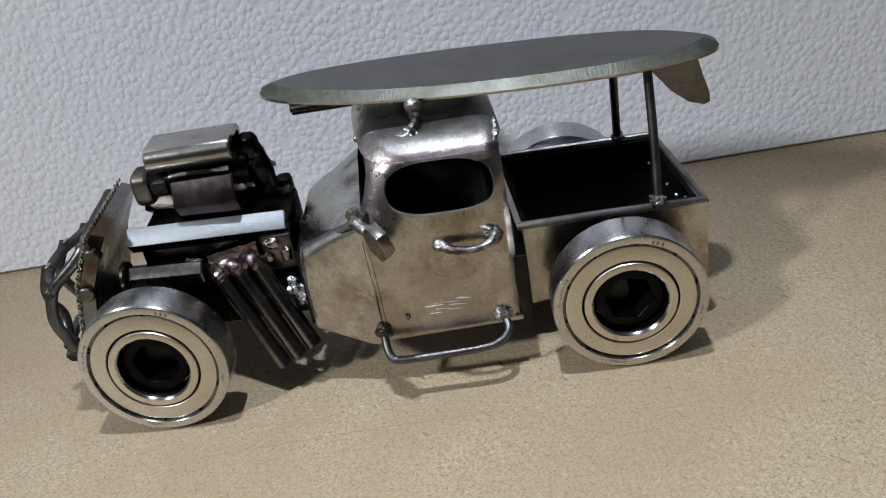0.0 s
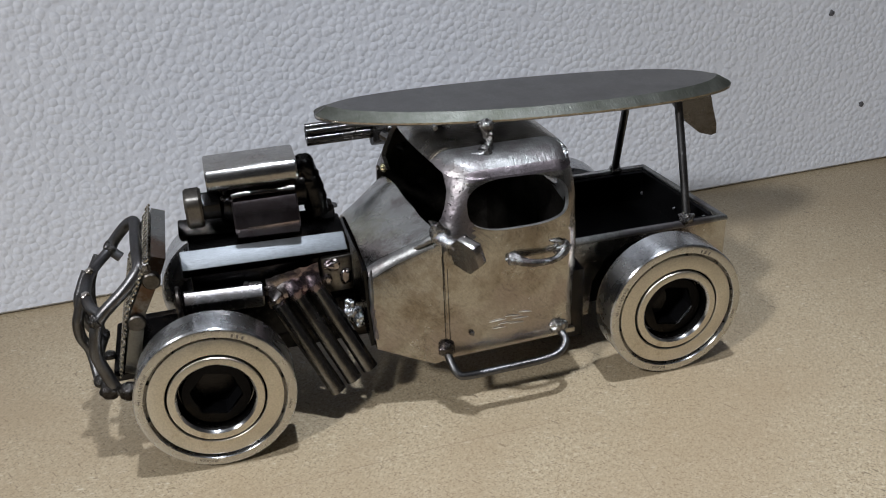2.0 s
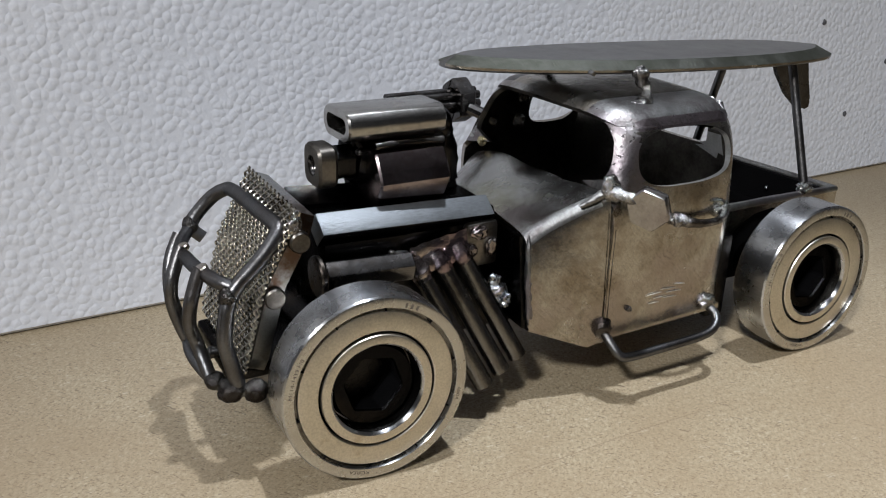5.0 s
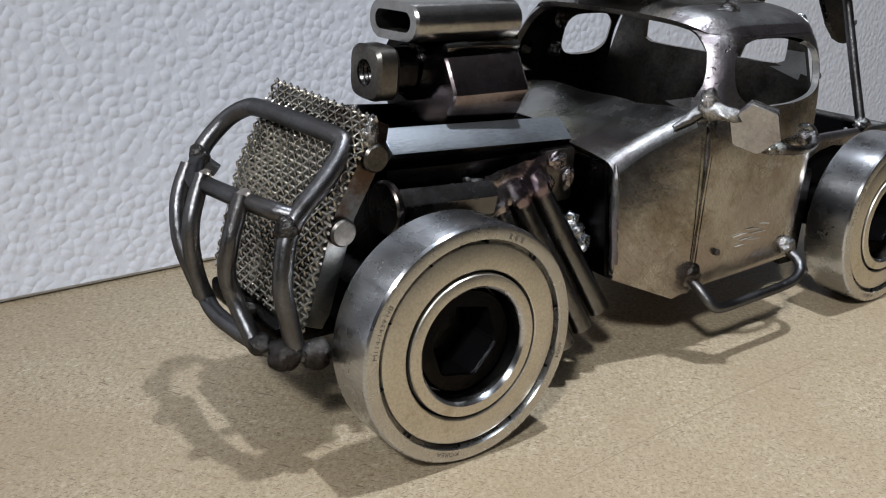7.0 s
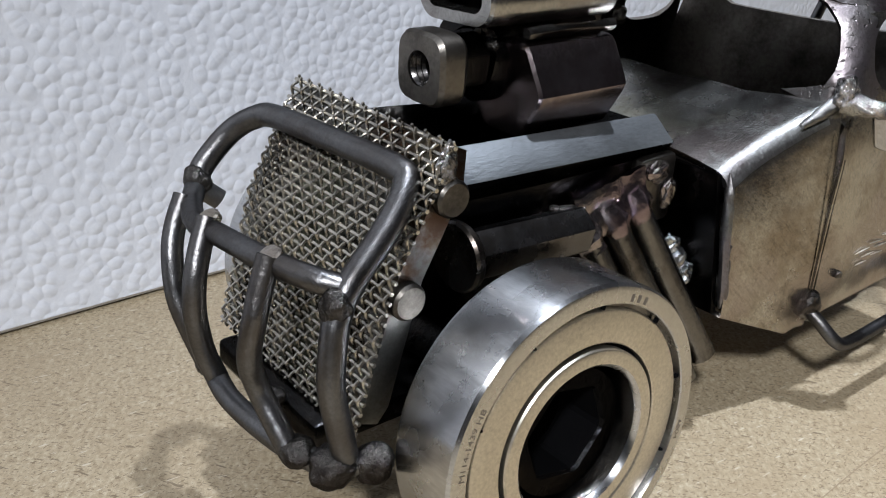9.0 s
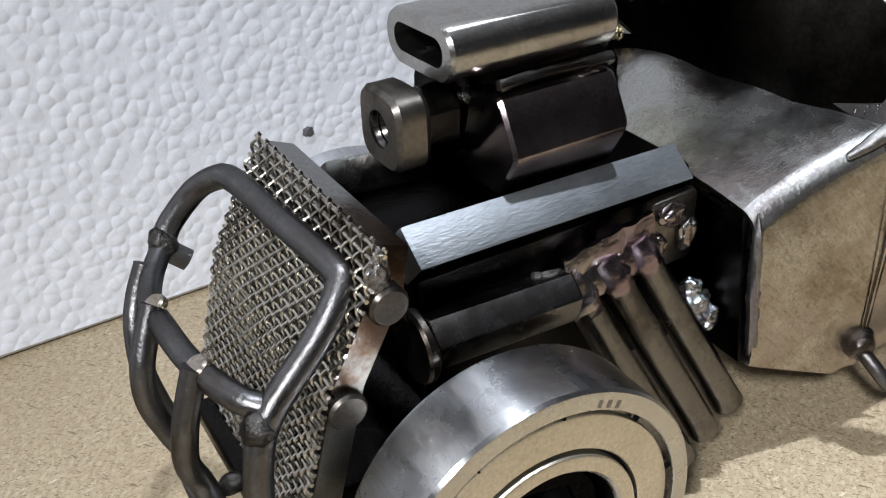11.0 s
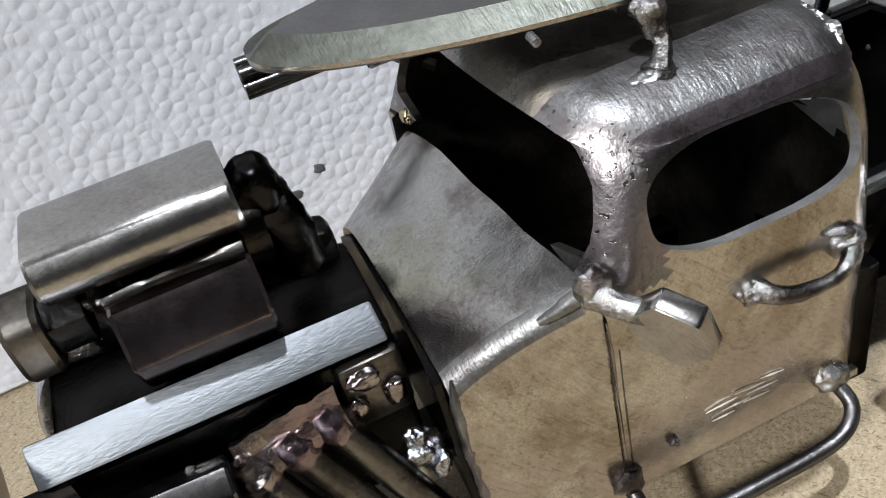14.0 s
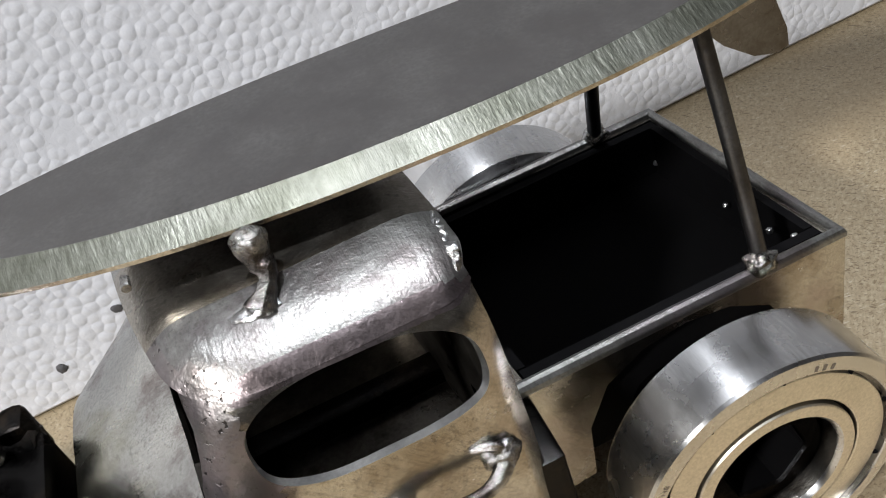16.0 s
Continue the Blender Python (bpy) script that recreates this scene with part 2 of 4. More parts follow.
def foam_material():
    """Pressed beads: packed cells of uneven size, each a low dome, that meet in soft creases."""
    m, nt, p = material("white_polystyrene")
    c = nt.nodes.new("ShaderNodeTexCoord")
    warp = noise_node(nt, 90, 2, 0.5)
    shift = nt.nodes.new("ShaderNodeMix")
    shift.data_type, shift.blend_type = "RGBA", "LINEAR_LIGHT"
    shift.inputs[0].default_value = 0.0009
    nt.links.new(c.outputs["Object"], shift.inputs[6])
    nt.links.new(warp.outputs["Color"], shift.inputs[7])
    def cells(feature):
        v = nt.nodes.new("ShaderNodeTexVoronoi")
        v.feature, v.inputs["Scale"].default_value, v.inputs["Randomness"].default_value = feature, 410, 0.95
        if feature == "SMOOTH_F1":
            v.inputs["Smoothness"].default_value = 0.3
        nt.links.new(shift.outputs[2], v.inputs[0])
        return v.outputs
    edge = ramp(nt, cells("DISTANCE_TO_EDGE")["Distance"], [(0.0, 0.0), (0.1, 0.4), (0.22, 0.8), (0.4, 1.0)])
    middle = ramp(nt, cells("SMOOTH_F1")["Distance"], [(0.0, 1.0), (0.25, 0.86), (0.45, 0.5), (0.65, 0.0)])
    h = blend(nt, 0.88, edge, middle)
    own = blend(nt, 0.1, h, cells("F1")["Color"])
    fine = noise_node(nt, 1100, 3)
    broad = noise_node(nt, 18, 3)
    col = blend(nt, ramp(nt, fine.outputs[0], [(0.4, 0.0), (0.7, 1.0)]), (0.71, 0.735, 0.80), (0.75, 0.775, 0.835))
    col = blend(nt, ramp(nt, broad.outputs[0], [(0.4, 0.0), (0.7, 0.5)]), col, (0.68, 0.705, 0.765))
    nt.links.new(col, p.inputs["Base Color"])
    p.inputs["Roughness"].default_value = 0.45
    n1 = bump(nt, fine.outputs[0], 0.3, 0.00015)
    nt.links.new(bump(nt, own, 0.52, 0.00045, n1), p.inputs["Normal"])
    return m


def plain(name, colour, rough=0.7):
    m, nt, p = material(name)
    n = noise_node(nt, 6, 4)
    nt.links.new(blend(nt, n.outputs[0], [c * 0.85 for c in colour], colour), p.inputs["Base Color"])
    p.inputs["Roughness"].default_value = rough
    return m


MDF, FOAM = mdf_material(), foam_material()
PLASTER, CEIL = plain("grey_plaster", (0.16, 0.16, 0.17)), plain("white_ceiling", (0.7, 0.7, 0.71))
PALE_BOUNCE = plain("pale_bounce_plaster", (0.72, 0.72, 0.72))
INK = plain("etched_ink", (0.13, 0.11, 0.09), 0.5)
SCORE = plain("scored_board", (0.27, 0.21, 0.135), 0.7)
HOLE = plain("dark_pit", (0.10, 0.10, 0.11), 0.9)
SCRATCH = metal("fresh_scratch", (0.95, 0.92, 0.86), 0.65)

# ---- builders; everything below is given in millimetres ----
MM = 0.001


def finish(name, bm, mat, parent=None, label="", crease=35):
    """Links a bmesh, in millimetres, as one mesh object."""
    bmesh.ops.remove_doubles(bm, verts=bm.verts, dist=0.002)
    bmesh.ops.recalc_face_normals(bm, faces=bm.faces)
    for f in bm.faces:
        f.smooth = True
    for e in bm.edges:
        e.smooth = len(e.link_faces) != 2 or e.calc_face_angle(0) < radians(crease)
    bmesh.ops.scale(bm, vec=(MM, MM, MM), verts=bm.verts)
    me = bpy.data.meshes.new(name)
    bm.to_mesh(me)
    bm.free()
    me.materials.append(mat)
    ob = new(name, me)
    ob.parent = parent
    if label:
        ob["label"] = label
    return ob


def part(name, bm, mat, parent, label="", crease=35):
    return finish(name, bm, mat, parent, label, crease)


def box(bm, lo, hi, bevel=0.0, m=None):
    r = bmesh.ops.create_cube(bm, size=1)
    vs = r["verts"]
    for v in vs:
        v.co = Vector([lo[i] + (v.co[i] + 0.5) * (hi[i] - lo[i]) for i in range(3)])
    if bevel:
        es = list({e for v in vs for e in v.link_edges})
        vs = list({v for f in bmesh.ops.bevel(bm, geom=es, offset=bevel, segments=2, affect="EDGES", profile=0.5)["faces"] for v in f.verts} | {v for v in vs if v.is_valid})
    if m is not None:
        bmesh.ops.transform(bm, matrix=m, verts=[v for v in vs if v.is_valid])
    return bm


def spline(pts, steps=6):
    """A smooth line through the points."""
    p = [Vector(q) for q in pts]
    p = [2 * p[0] - p[1]] + p + [2 * p[-1] - p[-2]]
    out = []
    for i in range(1, len(p) - 2):
        a, b, c, d = p[i - 1:i + 3]
        for k in range(steps):
            t = k / steps
            out.append(0.5 * (2 * b + (c - a) * t + (2 * a - 5 * b + 4 * c - d) * t * t + (3 * b - a - 3 * c + d) * t ** 3))
    return out + [p[-2]]


def tube(bm, pts, r, sides=10, steps=6, wobble=0.0, cap=True):
    """A round rod along a smooth line; r may be one radius or one for each given point."""
    line = spline(pts, steps) if steps > 1 else [Vector(q) for q in pts]
    n = len(line)
    rs = [r] * n if isinstance(r, (int, float)) else [float(np.interp(i / (n - 1), np.linspace(0, 1, len(r)), r)) for i in range(n)]
    rings, up = [], None
    for i, q in enumerate(line):
        d = (line[min(i + 1, n - 1)] - line[max(i - 1, 0)]).normalized()
        if up is None:
            up = d.orthogonal().normalized()
        up = (up - d * up.dot(d)).normalized()
        s = d.cross(up)
        ring = []
        for k in range(sides):
            a = 2 * math.pi * k / sides
            o = up * math.cos(a) + s * math.sin(a)
            rr = rs[i] * (1 + wobble * noise.noise((q + o * 2) * 0.6))
            ring.append(bm.verts.new(q + o * rr))
        rings.append(ring)
    for a, b in zip(rings, rings[1:]):
        for k in range(sides):
            bm.faces.new((a[k], a[(k + 1) % sides], b[(k + 1) % sides], b[k]))
    if cap:
        for ring in (rings[0], rings[-1]):
            bm.faces.new(ring)
    return bm


def blob(bm, at, size, rough=0.3, freq=0.5, sub=4):
    """A lump of weld."""
    vs = bmesh.ops.create_icosphere(bm, subdivisions=sub, radius=1)["verts"]
    sz = (size,) * 3 if isinstance(size, (int, float)) else size
    for v in vs:
        d = v.co.copy()
        k = 1 + rough * noise.noise(Vector(at) * 1.3 + d * 1.3) + rough * 0.45 * noise.noise(Vector(at) + d * 2.9)
        v.co = Vector(at) + Vector((d.x * sz[0], d.y * sz[1], d.z * sz[2])) * k
    return bm


def lathe(bm, profile, centre, axis="y", sides=96, close=False):
    """Turns a profile of (radius, along) about an axis through centre."""
    rings = []
    for r, a in profile:
        ring = []
        for k in range(sides):
            t = 2 * math.pi * k / sides
            u, w = r * math.cos(t), r * math.sin(t)
            p = (u, a, w) if axis == "y" else (a, u, w) if axis == "x" else (u, w, a)
            ring.append(bm.verts.new(Vector(centre) + Vector(p)))
        rings.append(ring)
    pairs = list(zip(rings, rings[1:])) + ([(rings[-1], rings[0])] if close else [])
    for a, b in pairs:
        for k in range(sides):
            bm.faces.new((a[k], a[(k + 1) % sides], b[(k + 1) % sides], b[k]))
    return bm, rings


def prism(bm, outline, x0, x1, bevel=0.0, hole=None):
    """An outline in (y, z) drawn out along x, with an optional hole of as many points."""
    def ends(pts, x):
        return [bm.verts.new((x, y, z)) for y, z in pts]
    n = len(outline)
    cy, cz = sum(p[0] for p in outline) / n, sum(p[1] for p in outline) / n
    def shrink(k):
        return [(cy + (y - cy) * k, cz + (z - cz) * k) for y, z in outline]
    size = max(abs(p[0] - cy) + abs(p[1] - cz) for p in outline)
    s = 1 - bevel / size
    rows = [ends(shrink(s), x0), ends(outline, x0 + bevel), ends(outline, x1 - bevel), ends(shrink(s), x1)] if bevel else [ends(outline, x0), ends(outline, x1)]
    for a, b in zip(rows, rows[1:]):
        for k in range(n):
            bm.faces.new((a[k], a[(k + 1) % n], b[(k + 1) % n], b[k]))
    if hole:
        h0, h1 = ends(hole, x0), ends(hole, x1)
        for k in range(n):
            j = (k + 1) % n
            bm.faces.new((h0[k], h0[j], h1[j], h1[k]))
            bm.faces.new((rows[0][k], rows[0][j], h0[j], h0[k]))
            bm.faces.new((rows[-1][k], rows[-1][j], h1[j], h1[k]))
    else:
        bm.faces.new(rows[0])
        bm.faces.new(rows[-1])
    return bm


def polygon(n, r, cy, cz, turn=0.0):
    return [(cy + r * math.cos(radians(turn) + 2 * math.pi * k / n), cz + r * math.sin(radians(turn) + 2 * math.pi * k / n)) for k in range(n)]


def rounded_hex(r, cy, cz, turn, soft=0.12):
    """A hexagon with softened corners."""
    pts, c = polygon(6, r, cy, cz, turn), []
    for i in range(6):
        p, q, s = (Vector(pts[(i + k) % 6]) for k in (-1, 0, 1))
        a, b = q + (p - q) * soft, q + (s - q) * soft
        c += [tuple(a), tuple((a + b + q * 2) / 4), tuple(b)]
    return c


def ring_panel(bm, outer, centre, hole, place, rings=6, count=96):
    """A sheet between an outline and a hole about a centre, in a plane's (u, v), set in space by place(u, v)."""
    cu, cv = centre
    corners = [math.atan2(v - cv, u - cu) % (2 * math.pi) for u, v in outer]
    angles = sorted(corners + [a for a in (2 * math.pi * k / count for k in range(count)) if min(abs(a - c) for c in corners) > 0.012])
    rows = []
    for a in angles:
        du, dv = math.cos(a), math.sin(a)
        best = 1e9
        for (u0, v0), (u1, v1) in zip(outer, outer[1:] + outer[:1]):
            eu, ev = u1 - u0, v1 - v0
            den = du * ev - dv * eu
            if abs(den) < 1e-9:
                continue
            t = ((u0 - cu) * ev - (v0 - cv) * eu) / den
            s = ((u0 - cu) * dv - (v0 - cv) * du) / den
            if t > 0 and -1e-6 <= s <= 1 + 1e-6:
                best = min(best, t)
        h = min(hole(a), best * 0.97)
        rows.append([bm.verts.new(place(cu + du * (h + (best - h) * k / rings), cv + dv * (h + (best - h) * k / rings))) for k in range(rings + 1)])
    n = len(rows)
    for i in range(n):
        a, b = rows[i], rows[(i + 1) % n]
        for k in range(rings):
            bm.faces.new((a[k], a[k + 1], b[k + 1], b[k]))


def oval(ru, rv, n=3.0):
    return lambda a: 1 / ((abs(math.cos(a)) / ru) ** n + (abs(math.sin(a)) / rv) ** n) ** (1 / n)


def sheet(bm, grid):
    rows = [[bm.verts.new(p) for p in row] for row in grid]
    for a, b in zip(rows, rows[1:]):
        for k in range(len(a) - 1):
            bm.faces.new((a[k], a[k + 1], b[k + 1], b[k]))


def thicken(bm, t):
    bmesh.ops.remove_doubles(bm, verts=bm.verts, dist=0.01)
    bmesh.ops.recalc_face_normals(bm, faces=bm.faces)
    bmesh.ops.solidify(bm, geom=list(bm.faces), thickness=t)
    return bm


def skew(x, y):
    """The body was welded a little askew: its far side sits forward."""
    s = float(np.interp(x, (46, 62, 158), (0.02, 0.09, 0.125)))
    return x - s * (y - 16)


YC = 40.0


def mirrored(p):
    return (p[0], 2 * YC - p[1], p[2])


def welds(parent, lumps, mat=None, rough=0.28, freq=0.6):
    for at, size in lumps:
        bm = bmesh.new()
        blob(bm, at, size, rough, freq)
        part("weld", bm, mat or WELD, parent)


# ---- the place: board, foam sheet, room ----
bm = bmesh.new()
box(bm, (-620, -560, -9), (820, 330, 0), 0.4)
tagged(finish("floor", bm, MDF), "bare brown fibreboard sheet lying flat under the truck", "board", kind="structure")


def wall_place(x, z, depth=0.0):
    """A place on the foam sheet, which leans back a little."""
    return (x - 0.03 * depth, 105 + 0.03 * x + 0.1 * z + depth, z)


bm = bmesh.new()
sheet(bm, [[wall_place(x, z, d) for x in np.linspace(-520, 700, 62)] for z, d in [(0.0, 1.6), (0.5, 0.6), (1.3, 0.0)] + [(h, 0.0) for h in np.linspace(20, 420, 21)]])
thicken(bm, -22)
tagged(finish("wall_north", bm, FOAM), "white polystyrene foam sheet of pressed beads, leaning upright", "foam sheet", kind="structure")

room = bmesh.new()
box(room, (-2200, -2600, -780), (2400, 2000, -760))
tagged(finish("floor_room", room, PLASTER), "grey concrete floor of the workshop", "floor", kind="structure")
# unseen walls; the back one is made pale to brighten the steel's reflections
for name, lo, hi in (("wall_south", (-2200, -2640, -780), (2400, -2600, 2000)), ("wall_back", (-2200, 2000, -780), (2400, 2040, 2000)),
                     ("wall_west", (-2240, -2640, -780), (-2200, 2040, 2000)), ("wall_east", (2400, -2640, -780), (2440, 2040, 2000))):
    tagged(finish(name, box(bmesh.new(), lo, hi), PALE_BOUNCE if name == "wall_back" else PLASTER), "plain plastered workshop wall, out of view", "wall", kind="structure")
# unseen ceiling, white so that upward faces reflect more
tagged(finish("ceiling", box(bmesh.new(), (-2240, -2640, 2000), (2440, 2040, 2040)), CEIL), "plain white workshop ceiling, out of view", "ceiling", kind="structure")
bench = new("workbench")
tagged(bench, "plain wooden workbench carrying the fibreboard sheet", "workbench")
part("bench_top", box(bmesh.new(), (-640, -580, -45), (840, 350, -9), 2), PLASTER, bench)
for x in (-600, 760):
    for y in (-540, 270):
        part("leg", box(bmesh.new(), (x, y, -760), (x + 50, y + 50, -45), 2), PLASTER, bench)

# ---- the truck ----
truck = new("model_truck")
tagged(truck, "hot-rod pickup model welded from bare steel scrap, standing on fibreboard", "model truck")


SIDE_Z = (45, 50, 55, 60, 63, 65, 67, 70)
SIDE_FRONT = (8, 8.7, 9.5, 10.6, 11.3, 11.9, 12.8, 16.4)
SIDE_REAR = (8, 8.3, 8.8, 9.4, 10.2, 11.0, 12.4, 16.4)


def cab_side_y(z, x=60.0):
    """The side stands almost upright and rolls in towards the roof, earlier at the front than at the rear."""
    k = float(np.interp(x, (76, 100), (0, 1)))
    def lean(zz):
        return float(np.interp(zz, SIDE_Z, SIDE_FRONT)) * (1 - k) + float(np.interp(zz, SIDE_Z, SIDE_REAR)) * k
    return sum(w * lean(z + d) for d, w in ((-1.6, 0.25), (0, 0.5), (1.6, 0.25)))


def corner(z):
    """The radius by which the side turns into the windscreen at height z, and the pillar's front."""
    return float(np.interp(z, (49.5, 54, 69), (0.01, 3.6, 8.5))), 64.5 + 0.25 * max(0.0, z - 52)


def side_place(u, z, far=False):
    """A place on the cab's side; towards the front the sheet rolls round the pillar."""
    y, x = cab_side_y(z, u), u
    r, front = corner(z)
    if z > 49.6 and u < front + r:
        run = front + r - u
        a = min(run / r, math.pi / 2)
        x = front + r - r * math.sin(a)
        y += r * (1 - math.cos(a)) + max(0.0, run - r * math.pi / 2)
    y += 0.11 * max(0.0, u - 99) ** 2
    y += 0.25 * noise.noise(Vector((u, z, 0)) * 0.12)
    if far:
        y = 2 * YC - y
    return (skew(x, y), y, z)


def cab():
    bm = bmesh.new()
    outer = [(64.5, 16), (103.5, 17), (103.5, 67), (77, 67), (72, 68.6), (67, 70)]
    # how far the sheet reaches round the windscreen's corner, with rounded ends above and below
    reach = ((70.4, 1.57, 1.0), (69.4, 1.57, 0.2), (68.5, 1.4, 0), (67.2, 1.2, 0), (64, 1.05, 0), (60, 1.1, 0), (57.6, 1.25, 0), (56.4, 1.45, 0), (55.3, 1.57, 0.4), (54.4, 1.57, 3.4), (53.2, 1.57, 8.5))
    outer += [(corner(z)[1] + corner(z)[0] * (1 - a) - b, z) for z, a, b in reach] + [(63.5, 51), (64.5, 49.4), (64.5, 40)]
    ring_panel(bm, outer, (86.6, 59.6), oval(14.2, 6.9, 2.8), lambda u, v: side_place(u, v), 9, 160)
    ring_panel(bm, outer, (93.8, 59.6), oval(8.6, 5.6, 3.2), lambda u, v: side_place(u, v, True), 9, 160)
    curve = [(12.6, 67), (14.1, 68.5), (15.9, 69.7), (18.1, 70.7), (20.8, 71.4), (24.5, 71.9), (30, 72.2), (40, 72.4)]
    curve += [(2 * YC - y, z) for y, z in curve[-2::-1]]
    fine = [tuple(q)[1:] for q in spline([(0, y, z) for y, z in curve], 4)]
    def roof(x, y, z):
        d = max(0.0, min(y, 2 * YC - y) - 12.6)
        lead = 68.8 - 2.5 * math.sin(math.pi * (y - 14) / 52) + (8.5 - math.sqrt(8.5 ** 2 - (8.5 - d) ** 2) if d < 8.5 else 0)
        xx = lead + (103.5 + 1.5 * min(1.0, max(0.0, (z - 69) / 2)) - lead) * x
        drop = 1.6 * max(0.0, (xx - 99.5) / 5.5) ** 2 + 2.6 * max(0.0, 1 - (xx - lead) / 6) ** 2
        # the lower edge meets the side, which rolls in towards the rear
        edge = cab_side_y(67, xx) + 0.11 * max(0.0, xx - 99) ** 2 + 0.25 * noise.noise(Vector((xx, 67, 0)) * 0.12) - 12.75
        shift = edge * min(1.0, max(0.0, (71 - z) / 4.0)) * (1 if y < YC else -1)
        return (skew(xx, y), y + shift, z - drop * min(1.0, max(0.0, (z - 67) / 3)))
    sheet(bm, [[roof(t, y, z) for t in np.linspace(0, 1, 22)] for y, z in fine])
    # cowl top, its sides, firewall, back wall and floor
    top = []
    for t in np.linspace(0, 1, 9):
        row = []
        for s in np.linspace(0, 1, 17):
            y0, y1 = 15.5 - 5.5 * t ** 1.5, 60.5 + 4.0 * t ** 1.5
            y = y0 + (y1 - y0) * s
            x = 45.5 + 19 * t
            z = 43 + 10.2 * t ** 0.9 + 2.2 * math.sin(math.pi * s) * (1 - 1.8 * t) + 0.7 * math.sin(math.pi * s) * noise.noise(Vector((x, y, 3)) * 0.11)
            z -= 4.2 * max(0.0, (s - 0.7) / 0.3) ** 2
            row.append((skew(x, y), y, z))
        top.append(row)
    sheet(bm, top)
    for far in (False, True):
        grid = []
        for t in np.linspace(0, 1, 9):
            x = 45.5 + 19 * t
            y0 = 15.5 - 5.5 * t ** 1.5
            z1, z0 = 43 + 10.2 * t ** 0.9, 20.5 - 6.3 * min(1, t * 1.15)
            row = []
            for s in np.linspace(0, 1, 9):
                y = (12.2 - 4.2 * t) + (y0 - (12.2 - 4.2 * t)) * s ** 2
                z = z0 + (z1 - z0) * s
                if far:
                    y, z = 67.8 + 3.4 * t + (60.5 + 4.0 * t ** 1.5 - 67.8 - 3.4 * t) * s ** 2, z0 + (z1 - 4.2 - z0) * s
                row.append((skew(x, y), y, z))
            grid.append(row)
        sheet(bm, grid)
    wall = bmesh.new()
    sheet(wall, [[(45.2, 13.2 + 3.3 * (z - 20.5) / 22.5, z), (45.6, 28, z), (45.3, 52, z), (44.6, 64 - 4.5 * (z - 20.5) / 22.5, 20.5 + (z - 20.5) * 0.78)] for z in np.linspace(20.5, 43, 5)])
    part("firewall", thicken(wall, 1.0), BLACK, truck, "oily black firewall plate")
    ring_panel(bm, [(10.6, 17), (69.4, 17), (69.2, 50), (64.4, 66), (60, 69.1), (20, 69.1), (15.6, 66), (10.8, 50)], (38.2, 62.2), oval(19.4, 3.6, 9), lambda y, z: (skew(103.3, y), y, z), 5)
    sheet(bm, [[(skew(x, y), y, float(np.interp(x, (46, 61, 66, 103), (21.0, 14.6, 16.2, 17.3)))) for y in np.linspace(8.3 + max(0, 65 - x) * 0.21, 71.7 - max(0, 65 - x) * 0.3, 7)] for x in (46, 51, 56, 61, 66, 80, 92, 103)])
    bmesh.ops.remove_doubles(bm, verts=bm.verts, dist=0.01)
    # the seam between the cowl's top and its near side was ground round
    def on_seam(v):
        return any((v.co - p).length < 0.02 for p in seam)
    seam = [Vector(row[0]) for row in top]
    ground = [a.lerp(b, k / 3) for a, b in zip(seam, seam[1:]) for k in range(3)]
    bevelled = [e for e in bm.edges if all(on_seam(v) for v in e.verts) and len(e.link_faces) == 2]
    bmesh.ops.bevel(bm, geom=bevelled, offset=2.3, offset_type="OFFSET", segments=4, affect="EDGES", profile=0.5)
    bmesh.ops.recalc_face_normals(bm, faces=bm.faces)
    bmesh.ops.solidify(bm, geom=list(bm.faces), thickness=1.4)
    bmesh.ops.recalc_face_normals(bm, faces=bm.faces)
    opening = oval(14.2, 6.9, 2.8)
    stray = [v for v in bm.verts if v.co.y < 20 and math.hypot(v.co.x + 0.09 * (v.co.y - 16) - 86.6, v.co.z - 59.6) < 0.92 * opening(math.atan2(v.co.z - 59.6, v.co.x + 0.09 * (v.co.y - 16) - 86.6))]
    bmesh.ops.delete(bm, geom=stray, context="VERTS")
    # cab shade is painted into the inside; the window's cut edge was ground bright
    middle, lip = Vector((82, YC, 44)), oval(14.2, 6.9, 2.8)
    for f in bm.faces:
        c = f.calc_center_median()
        if f.normal.dot(c - middle) < 0:
            f.material_index = 1
        elif c.x < 64 and c.y < 24 and min((c - p).length for p in ground) < 2.3:
            f.material_index = 2
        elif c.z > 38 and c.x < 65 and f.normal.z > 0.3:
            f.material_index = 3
        elif c.z > 51 and c.x < 74 and c.z < 70:
            f.material_index = 4
        elif c.z > 66.4 and min(c.y, 80 - c.y) < 14.6:
            f.material_index = 6
        elif c.z > 67.5 and min(c.y, 80 - c.y) < 24:
            f.material_index = 2
        x, z = c.x + 0.09 * (c.y - 16) - 86.6, c.z - 59.6
        if c.y < 20 and abs(f.normal.y) < 0.6 and math.hypot(x, z) < 1.1 * lip(math.atan2(z, x)):
            f.material_index = 5
    ob = part("cab", bm, STEEL, truck, "sanded steel cab with oval windows and rounded roof", 50)
    ob.data.materials.append(DULL_DARK)
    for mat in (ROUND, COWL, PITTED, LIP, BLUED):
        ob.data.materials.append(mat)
    return ob


cab_ob = cab()


